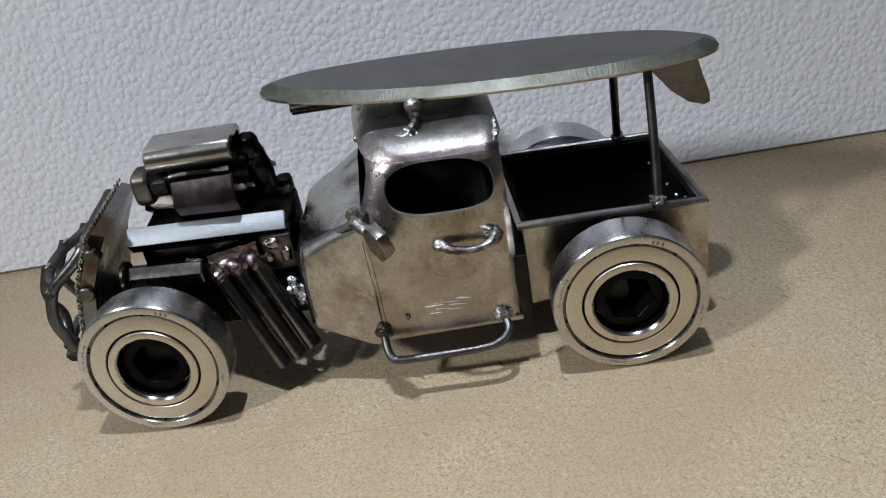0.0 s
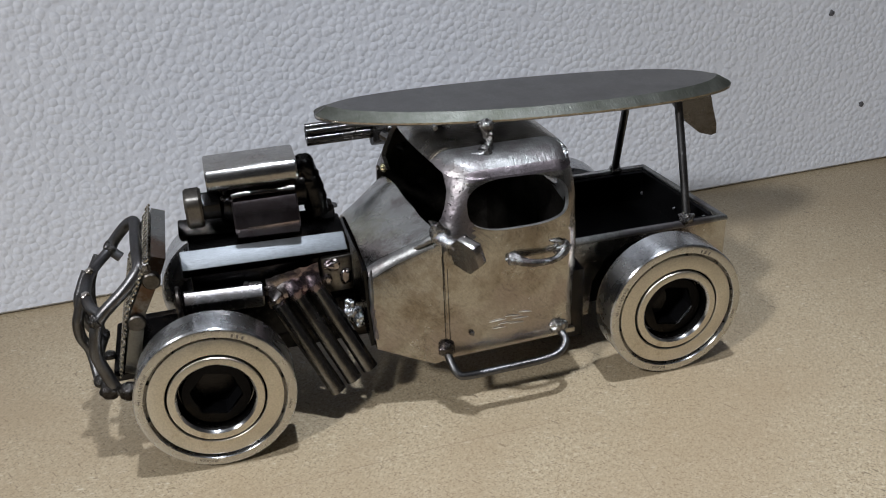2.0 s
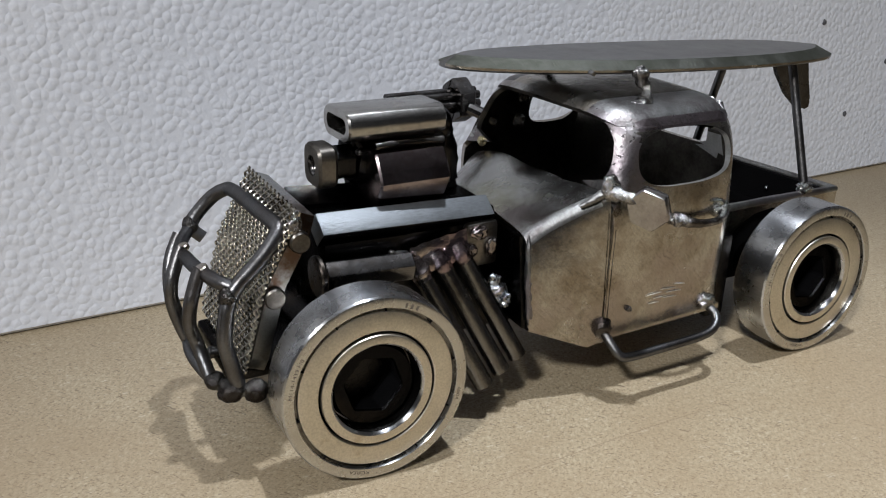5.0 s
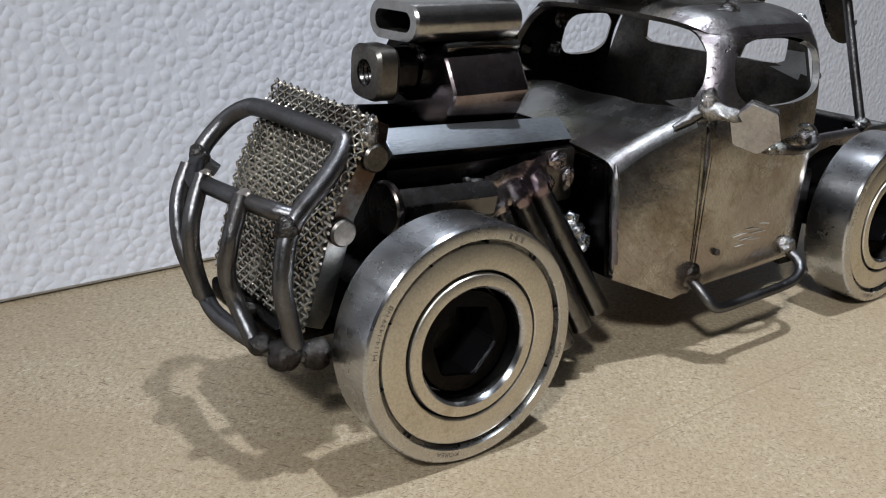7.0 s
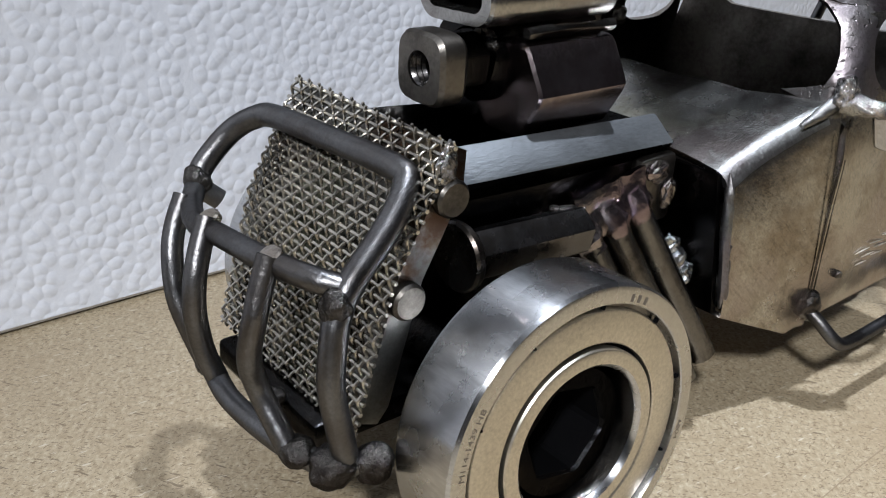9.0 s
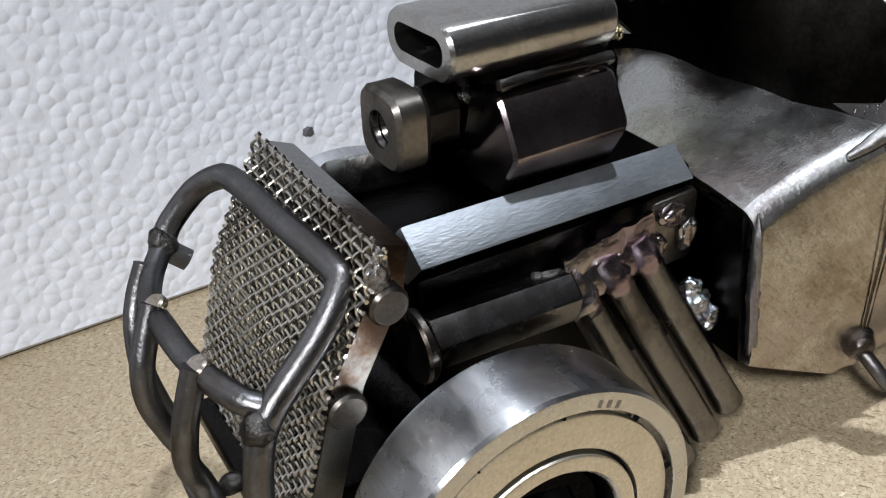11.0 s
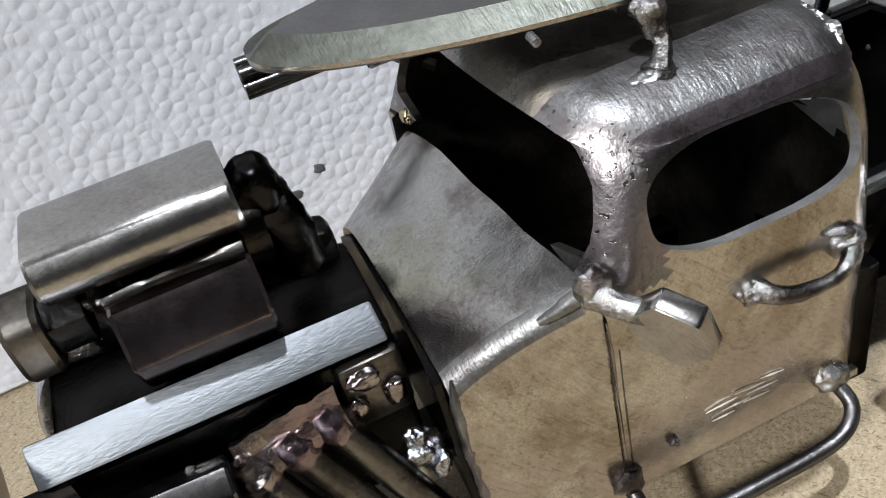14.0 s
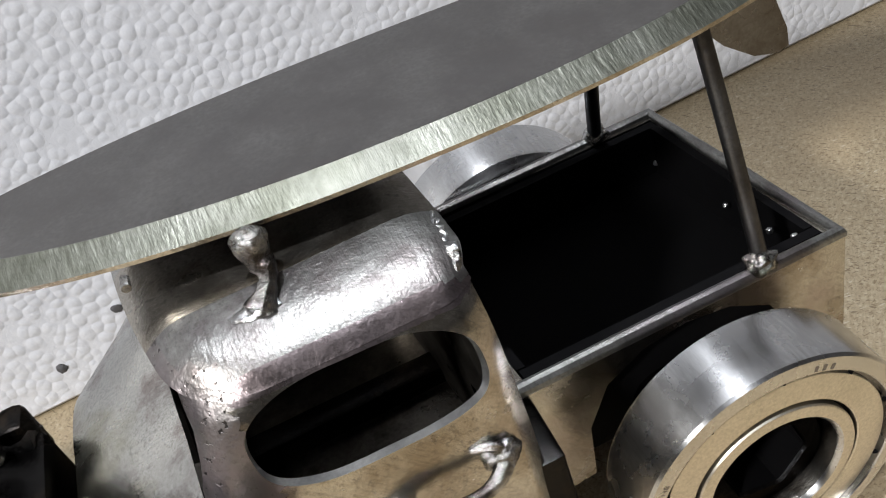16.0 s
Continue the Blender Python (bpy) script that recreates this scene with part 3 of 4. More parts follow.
def bed():
    bm = bmesh.new()
    arch = [(150.5, 13), (149.5, 24), (145.5, 31.5), (139, 35.3), (132, 36.4), (125, 35.3), (118.5, 31.5), (114.5, 24), (113.5, 13)]
    outline = [(106, 12), (106, 38.5), (158.3, 38.2), (158.3, 13)] + arch
    for y in (20.0, 62.5):
        front = [bm.verts.new((skew(x, y), y, z)) for x, z in outline]
        back = [bm.verts.new((skew(x, y), y + 1.8, z)) for x, z in outline]
        bm.faces.new(front)
        bm.faces.new(back[::-1])
        for i in range(len(front)):
            j = (i + 1) % len(front)
            bm.faces.new((front[i], back[i], back[j], front[j]))
    for x in (106.0, 156.6):
        vs = [bm.verts.new((skew(x + dx, y), y, z)) for dx in (0, 1.7) for y, z in ((21.9, 12.2), (62.4, 12.2), (62.4, 38.0), (21.9, 38.0))]
        for q in ((0, 1, 2, 3), (7, 6, 5, 4), (0, 4, 5, 1), (1, 5, 6, 2), (2, 6, 7, 3), (3, 7, 4, 0)):
            bm.faces.new([vs[i] for i in q])
    bmesh.ops.recalc_face_normals(bm, faces=bm.faces)
    # inward faces are blackened: the surfboard's shade is put into their colour
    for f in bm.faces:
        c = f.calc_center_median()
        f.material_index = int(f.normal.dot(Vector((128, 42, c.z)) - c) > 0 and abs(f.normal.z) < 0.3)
    ob = part("bed", bm, STEEL, truck, "open sheet-steel load bed with cut wheel arches", 30)
    ob.data.materials.append(DEEP_BLACK)
    return ob


bed_ob = bed()
def slanted_box(lo, hi):
    """A box in the bed's skewed plan."""
    bm = bmesh.new()
    vs = [bm.verts.new((skew(x, y), y, z)) for z in (lo[2], hi[2]) for x, y in ((lo[0], lo[1]), (hi[0], lo[1]), (hi[0], hi[1]), (lo[0], hi[1]))]
    for q in ((0, 1, 2, 3), (4, 5, 6, 7), (0, 1, 5, 4), (1, 2, 6, 5), (2, 3, 7, 6), (3, 0, 4, 7)):
        bm.faces.new([vs[i] for i in q])
    return bm


# floor and added plates are black to paint the shade inside the bed
part("bed_floor", slanted_box((107.8, 24.1, 26.8), (156.4, 60.3, 28.3)), DEEP_BLACK, bed_ob, "bed floor, blackened for the shade under the surfboard")
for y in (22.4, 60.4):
    part("wheel_shade_plate", slanted_box((108, y, 15.6), (156.3, y + 1.6, 38.2)), DEEP_BLACK, bed_ob, "black plate added for the shade behind the wheel")
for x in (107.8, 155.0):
    part("bed_end_shade", slanted_box((x, 24.2, 15.6), (x + 1.4, 60.2, 38.3)), DEEP_BLACK, bed_ob, "black plate added for the shade inside the bed end")
welds(bed_ob, [((x, y, z), 0.55) for x, y, z in ((149.6, 60.2, 30.4), (151.2, 28.5, 36.6), (151.0, 40, 33.6), (152.6, 24.4, 37.6))], SILVER)
# rim of the bed
bm = bmesh.new()
tube(bm, [(skew(106, 20.5), 20.5, 38.5), (skew(130, 20.5), 20.5, 38.7), (skew(158, 20.8), 20.8, 38.3), (skew(157.6, 42), 42, 38.3), (skew(157.4, 64), 64, 38.2), (skew(130, 63.6), 63.6, 38.6), (skew(107, 63.6), 63.6, 38.6)], 1.15, 10, 1)
part("rim", bm, ROUND, bed_ob, "rounded steel top rim")
# black block added in the cab-bed gap, widened to stop light falling through
bm = bmesh.new()
box(bm, (100.6, 9.5, 13), (107, 62, 36), 0.6)
part("rear_gap_block", bm, BLACK, truck)


def wheel(x, y, far=False, yaw=0.0, camber=0.0, rise=0.0):
    """A sealed ball bearing with a socket bolt in its bore; the open face is turned outwards."""
    s = -1 if far else 1
    bm = bmesh.new()
    lathe(bm, [(r, a * s) for r, a in ((18.35, 1.6), (18.35, 0.2), (18.5, 0.0), (20.1, 0.0), (20.6, 0.15), (20.95, 0.6), (21, 1.2), (21, 9.9), (20.7, 10.7), (20, 11), (18.2, 11), (18.0, 10.6), (10.0, 10.6))], (0, 0, 0), sides=128)
    for f in bm.faces:
        f.material_index = int(all(abs(v.co.y) < 0.2 for v in f.verts))
    o = finish("wheel", bm, CHROME, truck, "sealed ball bearing used as a wheel", 28)
    o.data.materials.append(FACE)
    bm = bmesh.new()
    lathe(bm, [(r, a * s) for r, a in ((17.75, 1.7), (17.65, 0.85), (17.5, 0.6), (17.25, 0.5), (13.35, 0.4), (13.15, 0.55), (13.1, 1.0), (13.1, 3))], (0, 0, 0))
    shield = part("shield", bm, SHIELD, o, "cream-looking satin dust shield", 28)
    bm = bmesh.new()
    lathe(bm, [(r, a * s) for r, a in ((12.55, 3), (12.55, 0.4), (12.4, 0.15), (12.2, 0.05), (10.6, 0.05), (10.25, 0.35), (10.0, 0.8), (9.8, 10.6)) ], (0, 0, 0))
    # the bore wall is in darker steel past its chamfer
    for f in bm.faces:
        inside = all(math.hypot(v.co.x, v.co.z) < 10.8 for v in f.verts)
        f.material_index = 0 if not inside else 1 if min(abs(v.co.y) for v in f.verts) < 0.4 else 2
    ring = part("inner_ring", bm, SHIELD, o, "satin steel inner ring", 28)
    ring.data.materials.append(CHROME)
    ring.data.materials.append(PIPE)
    bm = bmesh.new()
    lathe(bm, [(r, a * s) for r, a in ((18.6, 1.2), (18.2, 1.35), (17.6, 1.2))], (0, 0, 0))
    part("outer_groove", bm, PIPE, o, "bright crimped groove round the shield")
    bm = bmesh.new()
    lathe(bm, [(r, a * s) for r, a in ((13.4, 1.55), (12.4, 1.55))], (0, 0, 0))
    part("seal_gap", bm, DEEP_BLACK, o, "dark seal groove")
    bm = bmesh.new()
    n = 48
    hexed = []
    for k in range(n):
        t = 2 * math.pi * k / n
        r = 6.7 * math.cos(math.pi / 6) / math.cos((t + 0.2) % (math.pi / 3) - math.pi / 6)
        hexed.append(r)
    rows = []
    for rad, a in (((9.7,) * n, 6.0), ((9.3,) * n, 4.0), ((8.9,) * n, 2.8), ([h * 1.05 for h in hexed], 2.8), (hexed, 3.3), (hexed, 9.4)):
        rows.append([bm.verts.new((rad[k] * math.cos(2 * math.pi * k / n), a * s, rad[k] * math.sin(2 * math.pi * k / n))) for k in range(n)])
    for a, b in zip(rows, rows[1:]):
        for k in range(n):
            bm.faces.new((a[k], a[(k + 1) % n], b[(k + 1) % n], b[k]))
    bm.faces.new(rows[-1])
    # shade deep in the socket is painted: its walls and bottom are black
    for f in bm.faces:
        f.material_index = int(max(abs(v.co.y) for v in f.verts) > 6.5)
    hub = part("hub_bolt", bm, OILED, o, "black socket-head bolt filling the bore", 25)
    hub.data.materials.append(DEEP_BLACK)
    # dashes punched round the shield's edge
    for k in range(10):
        bm = bmesh.new()
        t = 2 * math.pi * (k + 0.3) / 10
        u = Vector((math.cos(t), 0, math.sin(t)))
        v = Vector((-math.sin(t), 0, math.cos(t)))
        q = [u * r + v * d + Vector((0, a * s, 0)) for a in (0.42, 1.0) for r, d in ((17.6, -0.16), (18.3, -0.16), (18.3, 0.16), (17.6, 0.16))]
        vs = [bm.verts.new(p) for p in q]
        for f in ((0, 1, 2, 3), (0, 1, 5, 4), (1, 2, 6, 5), (2, 3, 7, 6), (3, 0, 4, 7)):
            bm.faces.new([vs[i] for i in f])
        part("shield_notch", bm, DEEP_BLACK, o)
    o.matrix_basis = pose(x * MM, y * MM, (21 + rise) * MM, camber, 0, yaw)
    return o


wheels = [wheel(0.5, 0.3, False, -2.0, -3.2, 0.5), wheel(132.8, 1.2, False, 1.0, -1.8, 0.3), wheel(8, 70, True), wheel(122, 76, True)]


def engraved(text, at, radius, parent, size=1.1):
    """Small letters set round the bearing's outer ring; at is the angle of their middle in degrees, anticlockwise as seen from outside."""
    data = bpy.data.curves.new("lettering", "FONT")
    data.body, data.size, data.align_x, data.align_y, data.extrude = text, size, "CENTER", "CENTER", 0.0
    ob = new("lettering", data)
    bpy.context.view_layer.update()
    me = bpy.data.meshes.new_from_object(ob.evaluated_get(bpy.context.evaluated_depsgraph_get()))
    bpy.data.objects.remove(ob)
    for v in me.vertices:
        a = radians(at) - v.co.x * 1.35 / radius
        r = radius + v.co.y
        v.co = Vector((r * math.cos(a), -0.03, r * math.sin(a))) * MM
    me.materials.append(INK)
    t = new("lettering", me)
    t.parent = parent
    t["label"] = "small etched lettering on the ring"


for w in wheels[:2]:
    engraved("M114-1439 HB", 160, 19.25, w)
    engraved("KOREA", 255, 19.25, w)
    engraved("6004", 345, 19.25, w)
    bm = bmesh.new()
    for k in range(3):
        a = radians(62 + 4 * k)
        c = Vector((19.25 * math.cos(a), -0.03, 19.25 * math.sin(a)))
        u, v = Vector((math.cos(a), 0, math.sin(a))) * 0.5, Vector((-math.sin(a), 0, math.cos(a))) * 0.28
        bm.faces.new([bm.verts.new(c + p) for p in (u + v, u - v, -u - v, -u + v)])
    part("maker_mark", bm, INK, w)

# chassis and axles
bm = bmesh.new()
for y in (29, 47):
    box(bm, (-20, y, 14), (150, y + 5, 21), 0.8)
for x in (0, 128):
    tube(bm, [(x, 9, 21), (x - 1, 40, 21), (x - 3, 70, 21)], 5.5, 16, 1)
part("chassis", bm, BLACK, truck, "black steel chassis rails and axles")

# ---- surfboard on the roof ----


def board_z(x):
    return 80.7 - (x - 39.5) * 0.030


def board_half(x):
    t = (x - 97) / (58 if x < 97 else 69)
    return 16 * max(0.0, 1 - abs(t) ** 1.8) ** 0.42 if t < 0 else 16 * max(0.0, 1 - t ** 2.4) ** 0.42


def board_middle(x):
    """The board was welded on askew: its nose points away from the near side."""
    return 41 + 6.6 * ((166 - x) / 127) ** 2.5


def surfboard():
    xs = [39.1 + 126.8 * (0.5 - 0.5 * math.cos(math.pi * k / 90)) for k in range(91)]
    bm = bmesh.new()
    rows = []
    for x in xs:
        h, z, y = board_half(x), board_z(x), board_middle(x)
        far = h * float(np.interp(x, (60, 100, 150), (1.0, 1.06, 1.16)))
        top = max(h - 3.3, h * 0.25)
        xt = 102.5 + (x - 102.5) * 0.945
        rows.append([bm.verts.new(p) for p in ((xt, y - top, board_z(xt)), (x, y - h, z - 1.9), (x, y - h, z - 2.5), (x, y - h * 0.94, z - 3.0),
                                               (x, y + far * 0.94, z - 3.0), (x, y + far, z - 2.5), (x, y + far, z - 1.9), (xt, y + top + far - h, board_z(xt)))])
    for a, b in zip(rows, rows[1:]):
        for k in range(8):
            j = (k + 1) % 8
            f = bm.faces.new((a[k], a[j], b[j], b[k]))
            f.material_index = 1 if k in (0, 6) else 2 if k in (1, 5) else 0
    bm.faces.new(rows[0])
    bm.faces.new(rows[-1][::-1])
    bmesh.ops.remove_doubles(bm, verts=bm.verts, dist=0.01)
    bmesh.ops.recalc_face_normals(bm, faces=bm.faces)
    ob = part("surfboard", bm, BOARD, truck, "dark grey steel surfboard with ground bevelled edge", 20)
    ob.data.materials.append(BEVEL)
    ob.data.materials.append(STEEL)
    return ob


surf = surfboard()
bm = bmesh.new()
fin = [(144.8, 75.5), (148.2, 69), (153.0, 62.8), (157.8, 58.8), (162, 57.4), (163.6, 58), (163.4, 61), (161.5, 67), (160.2, 72), (161, 75.5)]
a = [bm.verts.new((x, 40.2, z)) for x, z in fin]
b = [bm.verts.new((x, 41.8, z)) for x, z in fin]
bm.faces.new(a)
bm.faces.new(b[::-1])
for i in range(len(fin)):
    bm.faces.new((a[i], b[i], b[(i + 1) % len(fin)], a[(i + 1) % len(fin)]))
part("fin", bm, DARK, surf, "dark steel tail fin")
for name, pts in (("post", [(144.5, 20.6, 39.5), (145.2, 27, 56), (145.4, 33.4, 74.0)]), ("post", [(140.5, 63.8, 38.5), (139.7, 58, 56), (139, 52, 74.2)])):
    part(name, tube(bmesh.new(), pts, 1.25, 12, 4), TUBE, truck, "thin steel post welded from bed to surfboard")
    bm = bmesh.new()
    blob(bm, Vector(pts[0]) + Vector((0, 0, 0.8)), (2.4, 2.0, 2.0))
    part("weld", bm, WELD, truck)
for y0, y1, x in ((20.6, 25.2, 83), (59.4, 55.6, 78)):
    bm = bmesh.new()
    blob(bm, (x, y1, 77.2), (2.0, 1.8, 1.9), 0.3)
    tube(bm, [(x, y1, 77.6), (x + 0.1, y1 + (y0 - y1) * 0.2, 75.6), (x + 0.5, y1 + (y0 - y1) * 0.42, 74.2), (x + 0.2, y1 + (y0 - y1) * 0.62, 73.2), (x - 0.9, y1 + (y0 - y1) * 0.85, 72.2), (x - 1.8, y0, 71.2)], [1.9, 1.7, 1.25, 1.0, 1.5, 2.2], 14, 5, 0.35)
    mount = part("roof_mount", bm, WELD, truck, "lumpy weld column between roof and surfboard")
    bm = bmesh.new()
    for k, (dx, size) in enumerate(((-3.0, (2.2, 1.4, 0.35)), (-0.8, (2.0, 1.4, 0.8)))):
        blob(bm, (x + dx - 0.8, y0 + (0.4 - 0.5 * k) * (1 if y0 < 40 else -1), 71.25), size, 0.35)
    part("weld", bm, SILVER, mount, "bright melted weld foot")
part("nib", tube(bmesh.new(), [(68.8, 27.2, 78.2), (68.8, 25.4, 78.0)], 0.6, 8, 1), WELD, surf)

# ---- side fittings ----
bm = bmesh.new()
tube(bm, [(64.8, 8.4, 18.2), (65.0, 5.0, 16.0), (66.2, 2.2, 13.4), (69, 1.4, 12.6), (80, 1.4, 12.7), (92, 1.5, 13.1), (97, 2.2, 14.2), (99.4, 4.4, 16.2), (98.6, 8.2, 18.6)], 1.15, 12, 6)
part("step_bar", bm, TUBE, truck, "bent steel rod step below the door")
for p, s in (((64.8, 7.6, 18.6), (2.5, 1.8, 2.6)), ((98.4, 7.6, 19.2), (2.6, 1.8, 2.2))):
    bm = bmesh.new()
    blob(bm, p, s, 0.3, 0.8)
    part("weld", bm, WELD, truck)
bm = bmesh.new()
tube(bm, [(85.2, 7.6, 44.2), (87.2, 5.4, 43.9), (91, 4.5, 43.4), (95.5, 4.7, 43.5), (98.4, 6.0, 44.4), (99.6, 8, 45.8)], [1.7, 1.3, 1.0, 0.95, 1.2, 1.6], 12, 6, 0.15)
blob(bm, (84.9, 7.4, 44.1), (2.3, 1.6, 1.7), 0.3, 0.9)
blob(bm, (99.2, 7.8, 44.6), (2.4, 1.8, 2.4), 0.3, 0.9)
tube(bm, [(99.4, 7.6, 45), (98.4, 7.8, 47.0), (95.5, 8, 47.6)], [1.6, 1.0, 0.3], 8, 5, 0.2)
part("door_handle", bm, WELD, truck, "bent rod door handle with weld blobs")
bm = bmesh.new()
tube(bm, [(63.8, 9.6, 54.0), (65.6, 6.6, 53.4), (68.2, 4.2, 52.8)], [2.0, 1.5, 1.6], 12, 5, 0.3)
blob(bm, (64.2, 9.4, 55.2), (2.4, 1.7, 2.8), 0.3, 0.9)
mirror = part("wing_mirror", bm, WELD, truck, "hexagonal steel wing mirror on a welded arm")
bm = bmesh.new()
prism(bm, rounded_hex(5.4, 0, 0, 16, 0.08), -1.6, 1.6, 0.3)
bmesh.ops.transform(bm, matrix=Matrix.Translation((70.0, 1.9, 51.2)) @ pose(0, 0, 0, 0, -8, 35), verts=bm.verts)
part("mirror_head", bm, SCOOP, mirror, "hexagon nut head")
bm = bmesh.new()
for dx in (0, 1.25):
    tube(bm, [(64.7 + dx, side_place(66.0, z)[1] + 0.02, z) for z in np.linspace(48 - 3 * dx, 20, 9)], 0.13, 6, 3)
part("door_seam", bm, DARK, cab_ob, "scribed door gap")
for x0, z0, x1, z1 in ((77.6, 24.7, 82.6, 24.9), (82.2, 25.7, 87.2, 25.3), (80.2, 23.5, 84.8, 23.5), (84.2, 24.5, 89.2, 24.3), (86.4, 26.4, 90.2, 25.9), (78.6, 22.3, 82.2, 22.3), (83.6, 23.1, 87.8, 22.9)):
    bm = bmesh.new()
    tube(bm, [(x0, 7.78, z0), ((x0 + x1) / 2, 7.7, (z0 + z1) / 2 + 0.1), (x1, 7.78, z1)], [0.06, 0.15, 0.05], 5, 3)
    part("scratch", bm, SCRATCH, cab_ob, "bright scratch on the door")
bm = bmesh.new()
blob(bm, (72.3, 7.6, 22.3), 0.75)
part("weld_spatter", bm, WELD, cab_ob)
# weld beads along the cowl's edge and down its corner
bm = bmesh.new()
tube(bm, [(58, 12.3, 50.0), (61, 11.4, 51.6), (64.5, 10.4, 54.0)], [0.5, 1.0, 1.2], 12, 6, 0.15)
tube(bm, [(46.3, 15.8, 43.4), (46.0, 15.0, 40), (46.0, 14.1, 33), (46.0, 12.9, 24), (46.3, 12.7, 20)], [0.15, 0.8, 1.0, 0.9, 0.3], 12, 8, 0.3)
part("weld", bm, ROUND, cab_ob, "ground weld bead on the cowl edge")
bm = bmesh.new()
rng = random.Random(5)
bead = []
for k in range(16):
    y = 15.0 + 0.62 * k
    x, z = 102.9 + 0.09 * k - 0.6 * max(0, 5 - k) / 5, float(np.interp(y, (14.5, 16, 18, 21, 25), (67.4, 68.4, 69.5, 70.3, 70.75)))
    bead.append((skew(x + rng.uniform(-0.5, 0.4), y), y, z))
tube(bm, bead, [0.3] + [rng.uniform(0.55, 1.0) for k in range(5)] + [rng.uniform(0.25, 0.6) for k in range(9)] + [0.2], 10, 3, 0.5)
part("weld", bm, SILVER, cab_ob, "half-ground bright ragged weld on the roof corner")
bm = bmesh.new()
blob(bm, (60.6, 62.6, 52.6), (1.3, 1.3, 1.4), 0.25, 0.9)
part("weld", bm, BRASS, cab_ob, "yellowed weld at the pillar foot")

welds(cab_ob, (((74.2, 65.6, 56.4), (1.8, 1.6, 1.9)), ((75.4, 65.2, 63.6), (1.8, 1.4, 2.2))))

# ---- engine ----
engine = finish("engine", box(bmesh.new(), (-1.5, 25, 22), (42.5, 45, 48.5), 1.0), BLACK, truck, "engine built from nuts, bars and rods")


def cylinder_head(far):
    bm = bmesh.new()
    a = [Vector(p) for p in ((-3.3, 25.5, 53.2), (-3.1, 21.0, 49.45), (41.6, 23.3, 46.95), (41.4, 27.8, 50.7))]
    if far:
        a = [Vector((x, 71 - y, z)) for x, y, z in a]
    n = (a[1] - a[0]).cross(a[3] - a[0]).normalized()
    if n.z > 0:
        n = -n
    vs = [bm.verts.new(p) for p in a] + [bm.verts.new(p + n * 5.2) for p in a]
    for q in ((0, 1, 2, 3), (4, 5, 6, 7), (0, 1, 5, 4), (1, 2, 6, 5), (2, 3, 7, 6), (3, 0, 4, 7)):
        bm.faces.new([vs[i] for i in q])
    bmesh.ops.bevel(bm, geom=list(bm.edges), offset=0.5, segments=2, affect="EDGES", profile=0.5)
    bmesh.ops.recalc_face_normals(bm, faces=bm.faces)
    # the top and both ends keep the bar's steel, the other faces are black
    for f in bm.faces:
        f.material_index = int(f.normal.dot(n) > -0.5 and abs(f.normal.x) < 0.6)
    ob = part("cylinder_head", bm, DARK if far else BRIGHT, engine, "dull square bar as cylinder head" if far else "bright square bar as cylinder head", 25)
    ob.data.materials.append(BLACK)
    return ob


cylinder_head(False)
cylinder_head(True)
for cy in (32.0, 42.5):
    bm = bmesh.new()
    prism(bm, rounded_hex(7.5, cy, 57.4, 120 if cy < 40 else 114), 12.3, 29.9, 0.5)
    part("coupling_nut", bm, BURNT if cy < 40 else BLACK, engine, "long hexagon nut lying on its side", 22)
bm = bmesh.new()
square = [(35.6 + 4.9 * math.copysign(abs(math.cos(t)) ** 0.5, math.cos(t)), 60.6 + 4.9 * math.copysign(abs(math.sin(t)) ** 0.5, math.sin(t))) for t in (2 * math.pi * (k + 0.5) / 24 for k in range(24))]
prism(bm, square, 0.0, 4.6, 0.7, polygon(24, 2.4, 35.6, 60.6, 7.5))
part("front_nut", bm, DULL_DARK, engine, "small black square nut with a threaded hole", 22)
bm = bmesh.new()
lathe(bm, [(2.6, -0.3), (2.3, 0.0), (2.0, 0.5), (2.3, 0.9), (2.0, 1.4), (2.3, 1.8), (2.0, 2.3), (0.01, 2.4)], (0.5, 35.6, 60.6), "x", 24)
part("threaded_hole", bm, DARK, engine)
bm = bmesh.new()
prism(bm, rounded_hex(4.3, 35.8, 60.6, 96, 0.12), 4.4, 9.6, 0.3)
part("bolt_neck", bm, BLACK, engine, "dark hexagon neck behind the front nut", 22)
bm = bmesh.new()
tube(bm, [(9.2, 36, 60.6), (13, 37, 60)], [4.6, 6.0], 20, 3, 0.25)
tube(bm, [(10, 39, 61.5), (33, 39, 61)], 5.4, 20, 1)
part("bolt_shank", bm, BLACK, engine)
bm = bmesh.new()
for k in range(5):
    blob(bm, (10.6 + 0.5 * (k % 2), 33.0 + 1.4 * k, 64.6 - 0.7 * abs(k - 2)), (0.9, 1.0, 0.9), 0.4)
part("weld", bm, GRIME, engine, "dark weld beads round the neck")
bm = bmesh.new()
tube(bm, [(12.6, 28.6, 65.4), (20, 28.8, 65.5), (29.6, 28.8, 65.2)], [0.8, 0.6, 0.9], 8, 5, 0.4)
part("weld", bm, PIPE, engine, "thin weld line along the nut's upper edge")


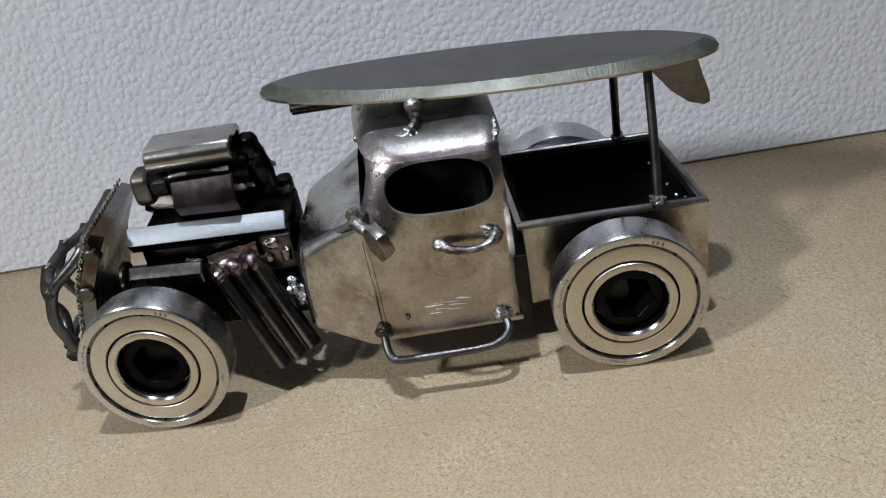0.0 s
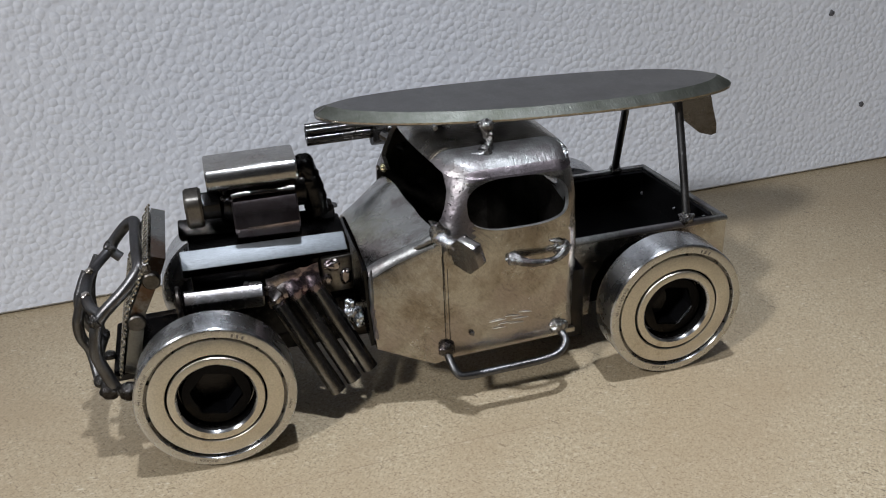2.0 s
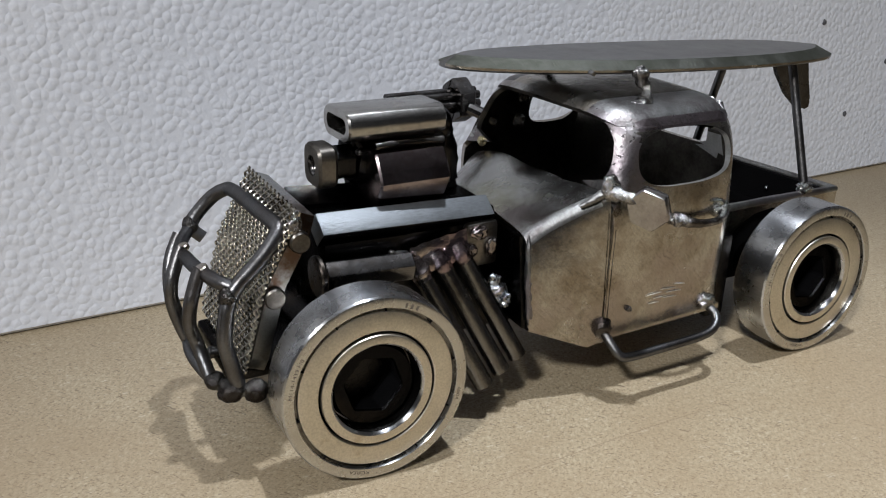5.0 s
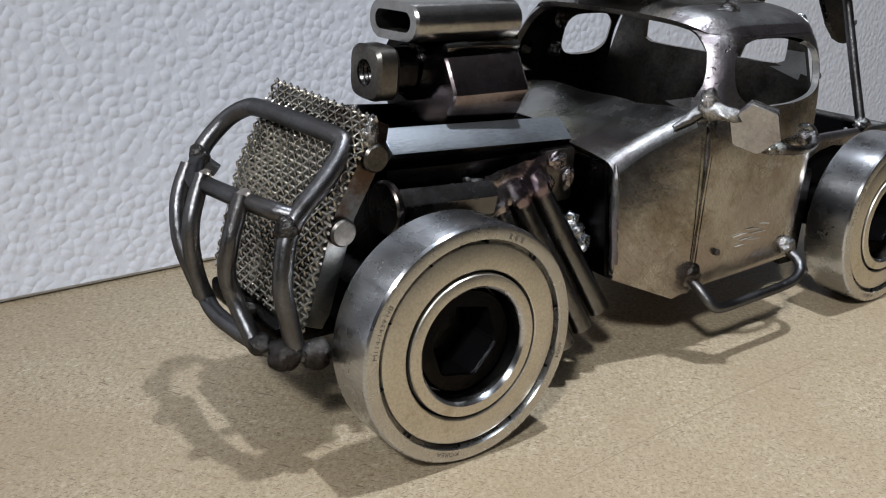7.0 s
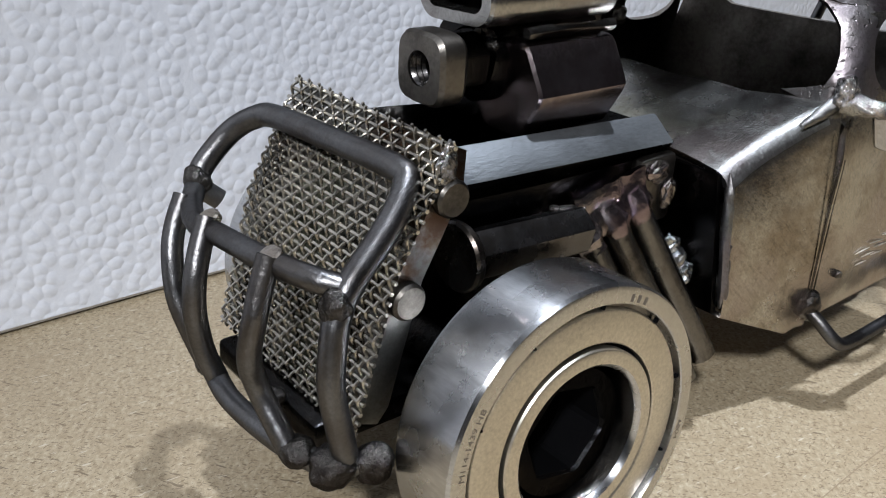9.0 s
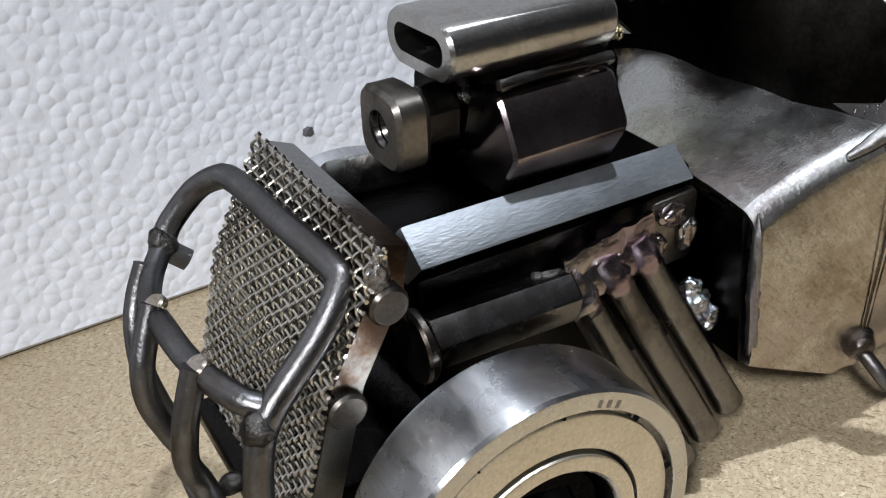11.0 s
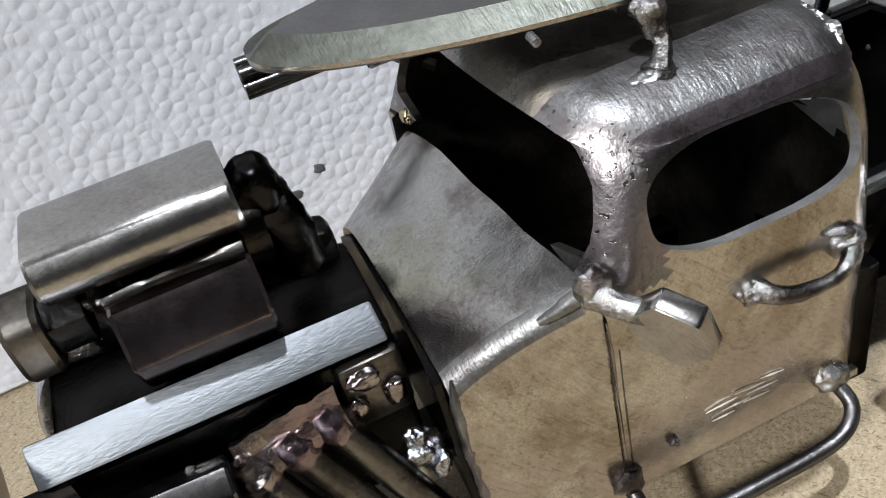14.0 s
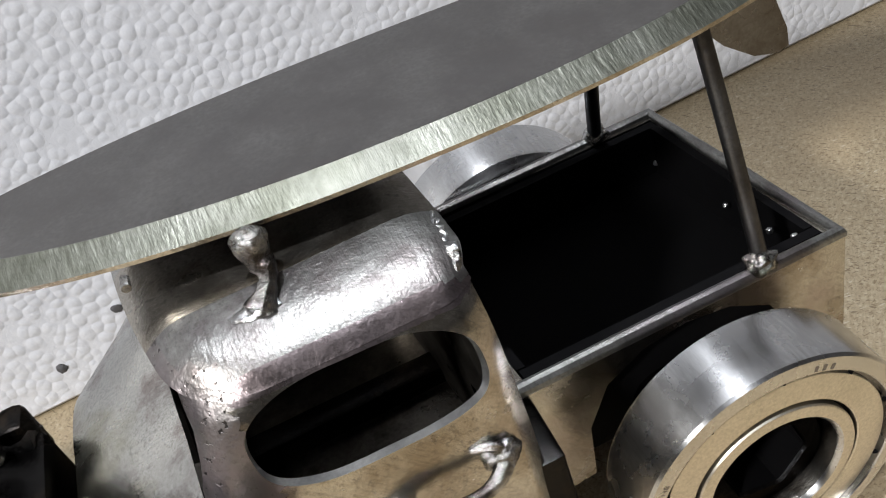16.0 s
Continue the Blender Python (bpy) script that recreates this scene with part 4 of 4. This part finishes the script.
def air_scoop():
    """A flattened tube lying along the engine."""
    def stadium(w, h, cy, cz, tilt):
        pts = []
        for k in range(48):
            t = 2 * math.pi * k / 48
            c = math.cos(t)
            y = (w - h) * (1 if c > 0 else -1) + h * c if abs(c) > 1e-6 else 0
            z = h * math.sin(t)
            ca, sa = math.cos(radians(tilt)), math.sin(radians(tilt))
            pts.append((cy + y * ca - z * sa, cz + y * sa + z * ca))
        return pts
    bm = bmesh.new()
    prism(bm, stadium(7.9, 3.6, 37.0, 69.3, -2), 6.6, 31.0, 0.5, stadium(5.7, 1.8, 37.0, 69.3, -2))
    return part("air_scoop", bm, SCOOP, engine, "flattened bright steel tube as air scoop", 30)


air_scoop()
bm = bmesh.new()
blob(bm, (33.4, 39, 66), (3.6, 4.2, 4.6), 0.2, 0.4)
tube(bm, [(33, 39, 66), (35, 39, 60), (36, 39, 52)], [3.4, 3.6, 3.2], 14, 5, 0.25)
part("fuel_pump", bm, BLACK, engine, "black welded lump behind the scoop")
bm = bmesh.new()
prism(bm, rounded_hex(3.6, 19.4, 40.4, 100), -4.2, 17, 0.4)
bmesh.ops.rotate(bm, cent=(0, 19, 41), matrix=Matrix.Rotation(radians(3.0), 3, "Y"), verts=bm.verts)
part("side_rod", bm, DARK, engine, "hexagon rod beside the engine", 22)
bm = bmesh.new()
lathe(bm, [(0.01, -0.8), (4.4, -0.8), (4.7, -0.4), (4.7, 0.3), (4.4, 0.7), (0.01, 0.7)], (-5.2, 19.2, 41.0), "x", 32)
part("washer", bm, DARK, engine, "thin steel washer", 25)
# exhaust headers
for k in range(3):
    t = k / 2
    top = Vector((19.8, 20.6, 37.0)).lerp(Vector((31.0, 21.4, 39.2)), t)
    low = Vector((33.4, 11.8, 8.4)).lerp(Vector((43.2, 12.9, 13.4)), t)
    bm = bmesh.new()
    tube(bm, [top, top.lerp(low, 0.5), low], 2.35, 14, 3, 0.06)
    part("exhaust_pipe", bm, PIPE, engine, "slanted steel rod as exhaust pipe")
    bm = bmesh.new()
    tube(bm, [top.lerp(low, -0.10), top.lerp(low, 0.0), top.lerp(low, 0.07)], [2.0, 2.7, 2.4], 14, 5, 0.2)
    part("weld", bm, SLAG, engine, "smooth heat-stained weld collar")
rng = random.Random(4)
# the melted web between the collars, and beads of spatter over it
bm = bmesh.new()
sheet(bm, [[(18.2 + 14.6 * u, 22.8 - 1.9 * v + 0.8 * noise.noise(Vector((u * 5, v * 3, 1))), 42.4 + 2.6 * u - 6.0 * v + 0.6 * noise.noise(Vector((u * 4, v * 4, 7)))) for u in np.linspace(0, 1, 20)] for v in np.linspace(0, 1, 8)])
part("weld_web", thicken(bm, 1.2), SLAG, engine, "melted purple-brown web joining the pipes", 60)
for k in range(12):
    r = rng.uniform(0.3, 0.75)
    welds(engine, (((17.0 + 15 * rng.random(), 20.6 + rng.uniform(-0.5, 0.8), 38.4 + rng.uniform(-1.0, 3.6)), (r * 1.3, r, r)),), SLAG, 0.4, 0.9)
welds(engine, (((14.6, 20.4, 42.4), (2.2, 0.8, 0.8)), ((12.8, 20.6, 42.9), (0.8, 0.7, 0.7))), GRIME)
welds(engine, (((40.6, 19.4, 28.4), (2.4, 1.8, 2.6)), ((42.4, 18.6, 26.2), (1.8, 1.6, 1.8)), ((40.2, 20.2, 31.2), (1.6, 1.4, 1.5))), SILVER, 0.45)
part("rear_port", box(bmesh.new(), (33.5, 22.8, 34), (42.5, 25.5, 45.5), 1.2), DULL_DARK, engine, "stained steel block behind the pipes")
welds(engine, (((36.5, 22.2, 43.4), (2.4, 1.0, 1.6)), ((40.2, 22.2, 39.2), (1.6, 0.9, 2.6)), ((34.8, 22.2, 39.0), (1.3, 0.9, 1.6))), SLAG, 0.3)
part("rear_lug", box(bmesh.new(), (36.6, 42.6, 42), (41.4, 48.6, 52.4), 1.6), BLACK, engine, "black rounded lug behind the far bar")

# ---- radiator ----


def profile_x(z):
    """The front of the radiator, which kinks at half height."""
    return float(np.interp(z, (20, 27, 43, 57.5), (-24.2, -22.4, -18.0, -10.2)))


zs = [24, 27, 32, 37, 41, 43, 45, 49, 53, 57]
bm = bmesh.new()
rows = []
for z in zs:
    y0 = 15.6 + (2.2 if z > 56 else 0) + (1.2 if z < 25 else 0)
    rows.append([bm.verts.new((profile_x(z) + dx, y, z + dz)) for dx, dz, y in ((0.7, 0, y0), (0.7, 0, 50 - (y0 - 15.6)), (4.2, -1.4, 50 - (y0 - 15.6)), (4.2, -1.4, y0))])
for a, b in zip(rows, rows[1:]):
    for k in range(4):
        bm.faces.new((a[k], a[(k + 1) % 4], b[(k + 1) % 4], b[k]))
bm.faces.new(rows[0])
bm.faces.new(rows[-1])
radiator = part("radiator", bm, PLATE, truck, "leaning steel radiator plate with woven wire front", 30)
for x, z in ((-10.6, 51.4), (-16.4, 39.8)):
    bm = bmesh.new()
    lathe(bm, [(0.01, 0), (2.0, 0), (2.35, 0.4), (2.35, 3.0)], (x, 14.2, z), "y", 20)
    part("bolt_head", bm, DULL_DARK, radiator, "ground-off round bolt end", 40)
bm = bmesh.new()
blob(bm, (-11.4, 15.2, 55.2), (1.4, 0.9, 2.6), 0.4, 0.9)
part("weld", bm, WELD, radiator)


def screen_line(s):
    """A place (x, z) at s millimetres down the screen from its top."""
    pts = [(profile_x(z) - 0.4, z) for z in np.linspace(58, 22, 73)]
    for (x0, z0), (x1, z1) in zip(pts, pts[1:]):
        d = math.hypot(x1 - x0, z1 - z0)
        if s <= d:
            return Vector((x0 + (x1 - x0) * s / d, 0, z0 + (z1 - z0) * s / d)), Vector((-(z0 - z1), 0, x0 - x1)).normalized()
        s -= d
    return Vector((pts[-1][0], 0, pts[-1][1])), Vector((-1, 0, 0.25)).normalized()


PITCH, ROWS_DOWN, ROWS_ACROSS = 1.28, 29, 27
for i in range(ROWS_DOWN):
    p, n = screen_line(0.6 + i * PITCH)
    pts = [p + n * (0.07 * math.cos(math.pi * (k / 3 + i))) + Vector((0, 14.6 + PITCH * k / 3, 0)) for k in range(3 * ROWS_ACROSS + 1)]
    bm = bmesh.new()
    tube(bm, pts, 0.29, 6, 1)
    part("wire", bm, WIRE, radiator)
for j in range(ROWS_ACROSS):
    pts = []
    for k in range(3 * ROWS_DOWN + 1):
        p, n = screen_line(k * PITCH / 3)
        pts.append(p - n * (0.40 * math.cos(math.pi * (k / 3 - 0.37 + j))) + Vector((0, 15.4 + PITCH * j, 0)))
    bm = bmesh.new()
    tube(bm, pts, 0.22, 6, 1)
    part("wire", bm, WIRE, radiator)

# ---- bull bar ----
bull = finish("bull_bar", tube(bmesh.new(), [(-24.0, 53.6, 43.2), (-22.4, 54.4, 45.6), (-18.6, 53.6, 49.8), (-16.2, 50.6, 52.4), (-15.0, 47, 53.2), (-14.4, 34, 53.6), (-13.6, 22.0, 53.6), (-13.9, 19.2, 52.6), (-17.6, 17.2, 49.0), (-24.0, 15.4, 44.0), (-26.0, 14.8, 41.2), (-27.0, 14.2, 38.4), (-27.8, 13.4, 33), (-26.6, 13.6, 27), (-25.6, 13.8, 22.6)], 1.65, 12, 6), TUBE, truck, "bent round-rod bull bar in front of the radiator")
for name, pts in (("cross_rod", [(-24.2, 53.4, 43.2), (-27.0, 49, 42.2), (-29.0, 43, 42.2), (-29.4, 36, 43.4), (-29.0, 26, 44.2), (-27.0, 18.4, 44.2), (-24.4, 15.4, 43.6)]),
                  ("stub_rod", [(-24.2, 53.4, 43.4), (-22.8, 52.8, 42.0), (-21.4, 52.2, 40.8)]),
                  ("upright_rod", [(-27.2, 50.6, 43.2), (-29.4, 49.4, 39.4), (-30.8, 47.6, 36), (-31.4, 45.4, 31), (-30.6, 42.6, 26), (-29.6, 40.2, 22)]),
                  ("upright_rod", [(-29.4, 39.0, 44.6), (-31.4, 37.6, 41), (-32.8, 36.4, 37.6), (-33.0, 36.4, 33), (-31.4, 38.0, 26.5), (-29.8, 38.0, 22)]),
                  ("upright_rod", [(-29.2, 24.0, 45.4), (-30.8, 23.4, 41.6), (-32.0, 22.9, 38), (-32.3, 23.8, 33), (-30.9, 24.4, 28), (-29.8, 20.0, 22)]),
                  ("bottom_rod", [(-29.4, 40.4, 22.2), (-30.4, 34, 21.6), (-30.4, 27, 21.7), (-29.4, 20, 21.6), (-26.8, 15.2, 21), (-21.8, 13.0, 20.6)])):
    part(name, tube(bmesh.new(), pts, 1.5, 12, 6), TUBE, bull)
for p, s in (((-24.0, 53.6, 43.6), (2.0, 2.2, 2.4)), ((-26.2, 14.9, 42.0), (1.9, 1.9, 2.2)), ((-29.0, 18.6, 21.6), (2.2, 2.6, 1.9)), ((-26.6, 15.0, 20.8), (2.9, 2.9, 2.6)), ((-22.0, 13.0, 20.6), (2.7, 2.6, 2.7)), ((-29.4, 41.2, 22.2), (1.7, 1.9, 1.7)), ((-27.0, 28, 23.4), (1.6, 1.4, 1.4))):
    bm = bmesh.new()
    blob(bm, p, s, 0.2, 0.6)
    part("weld", bm, GRIME, bull)
for p in ((-29.4, 39.0, 44.8), (-29.2, 24.0, 45.6)):
    bm = bmesh.new()
    lathe(bm, [(0.01, 0.25), (1.2, 0.2), (1.5, -0.1), (1.5, -1.0)], (0, 0, 0), "z", 16)
    bmesh.ops.transform(bm, matrix=Matrix.Translation(p) @ pose(0, 0, 0, 0, -28, 0), verts=bm.verts)
    part("cut_end", bm, STEEL, bull, "bright sawn rod end")
bm = bmesh.new()
box(bm, (-26, 20, 19), (-4, 46, 23), 1)
part("bar_bracket", bm, BLACK, bull)

# ---- gun on the far side of the roof ----
GY, GZ = 80.0, 60.2
gun = finish("rotary_gun", prism(bmesh.new(), rounded_hex(6.8, GY, GZ, 90), 60, 65, 0.4, polygon(18, 3.9, GY, GZ)), DARK, truck, "toy rotary gun of rods held in a hexagon nut", 22)
for k in range(6):
    a = math.pi * k / 3 + 0.3
    part("barrel", tube(bmesh.new(), [(39, GY + 2.45 * math.cos(a), GZ + 2.45 * math.sin(a)), (68, GY + 2.45 * math.cos(a), GZ + 2.45 * math.sin(a))], 1.2, 12, 1), DARK, gun)
part("gun_arm", tube(bmesh.new(), [(63, 74.5, 59), (66, 71, 57.5), (69, 68.5, 56)], 1.8, 10, 4), DARK, gun)

# ---- faint marks scored in the fibreboard ----
for pts in ([(10.6, -13.6), (25, -12.8), (41.6, -11.8), (60, -10.9), (88, -10.6)], [(104.4, -35.1), (104.6, -40), (104.5, -44.8)]):
    part("scored_line", tube(bmesh.new(), [(x, y, -0.10) for x, y in pts], 0.16, 6, 4), SCORE, bpy.data.objects["floor"], "faint brown line scored in the board")

# ---- pits in the foam ----
for x, z in ((48.9, 20.5), (42.5, 16.8), (20, 27), (25.5, 9.3), (278.9, 26.8), (310.9, 19), (259.6, 67), (303.3, 48)):
    bm = bmesh.new()
    blob(bm, wall_place(x, z), (1.2, 0.4, 1.2), 0.45, 0.9, 3)
    ob = part("pit", bm, HOLE, bpy.data.objects["wall_north"], "small dark pit in the foam")
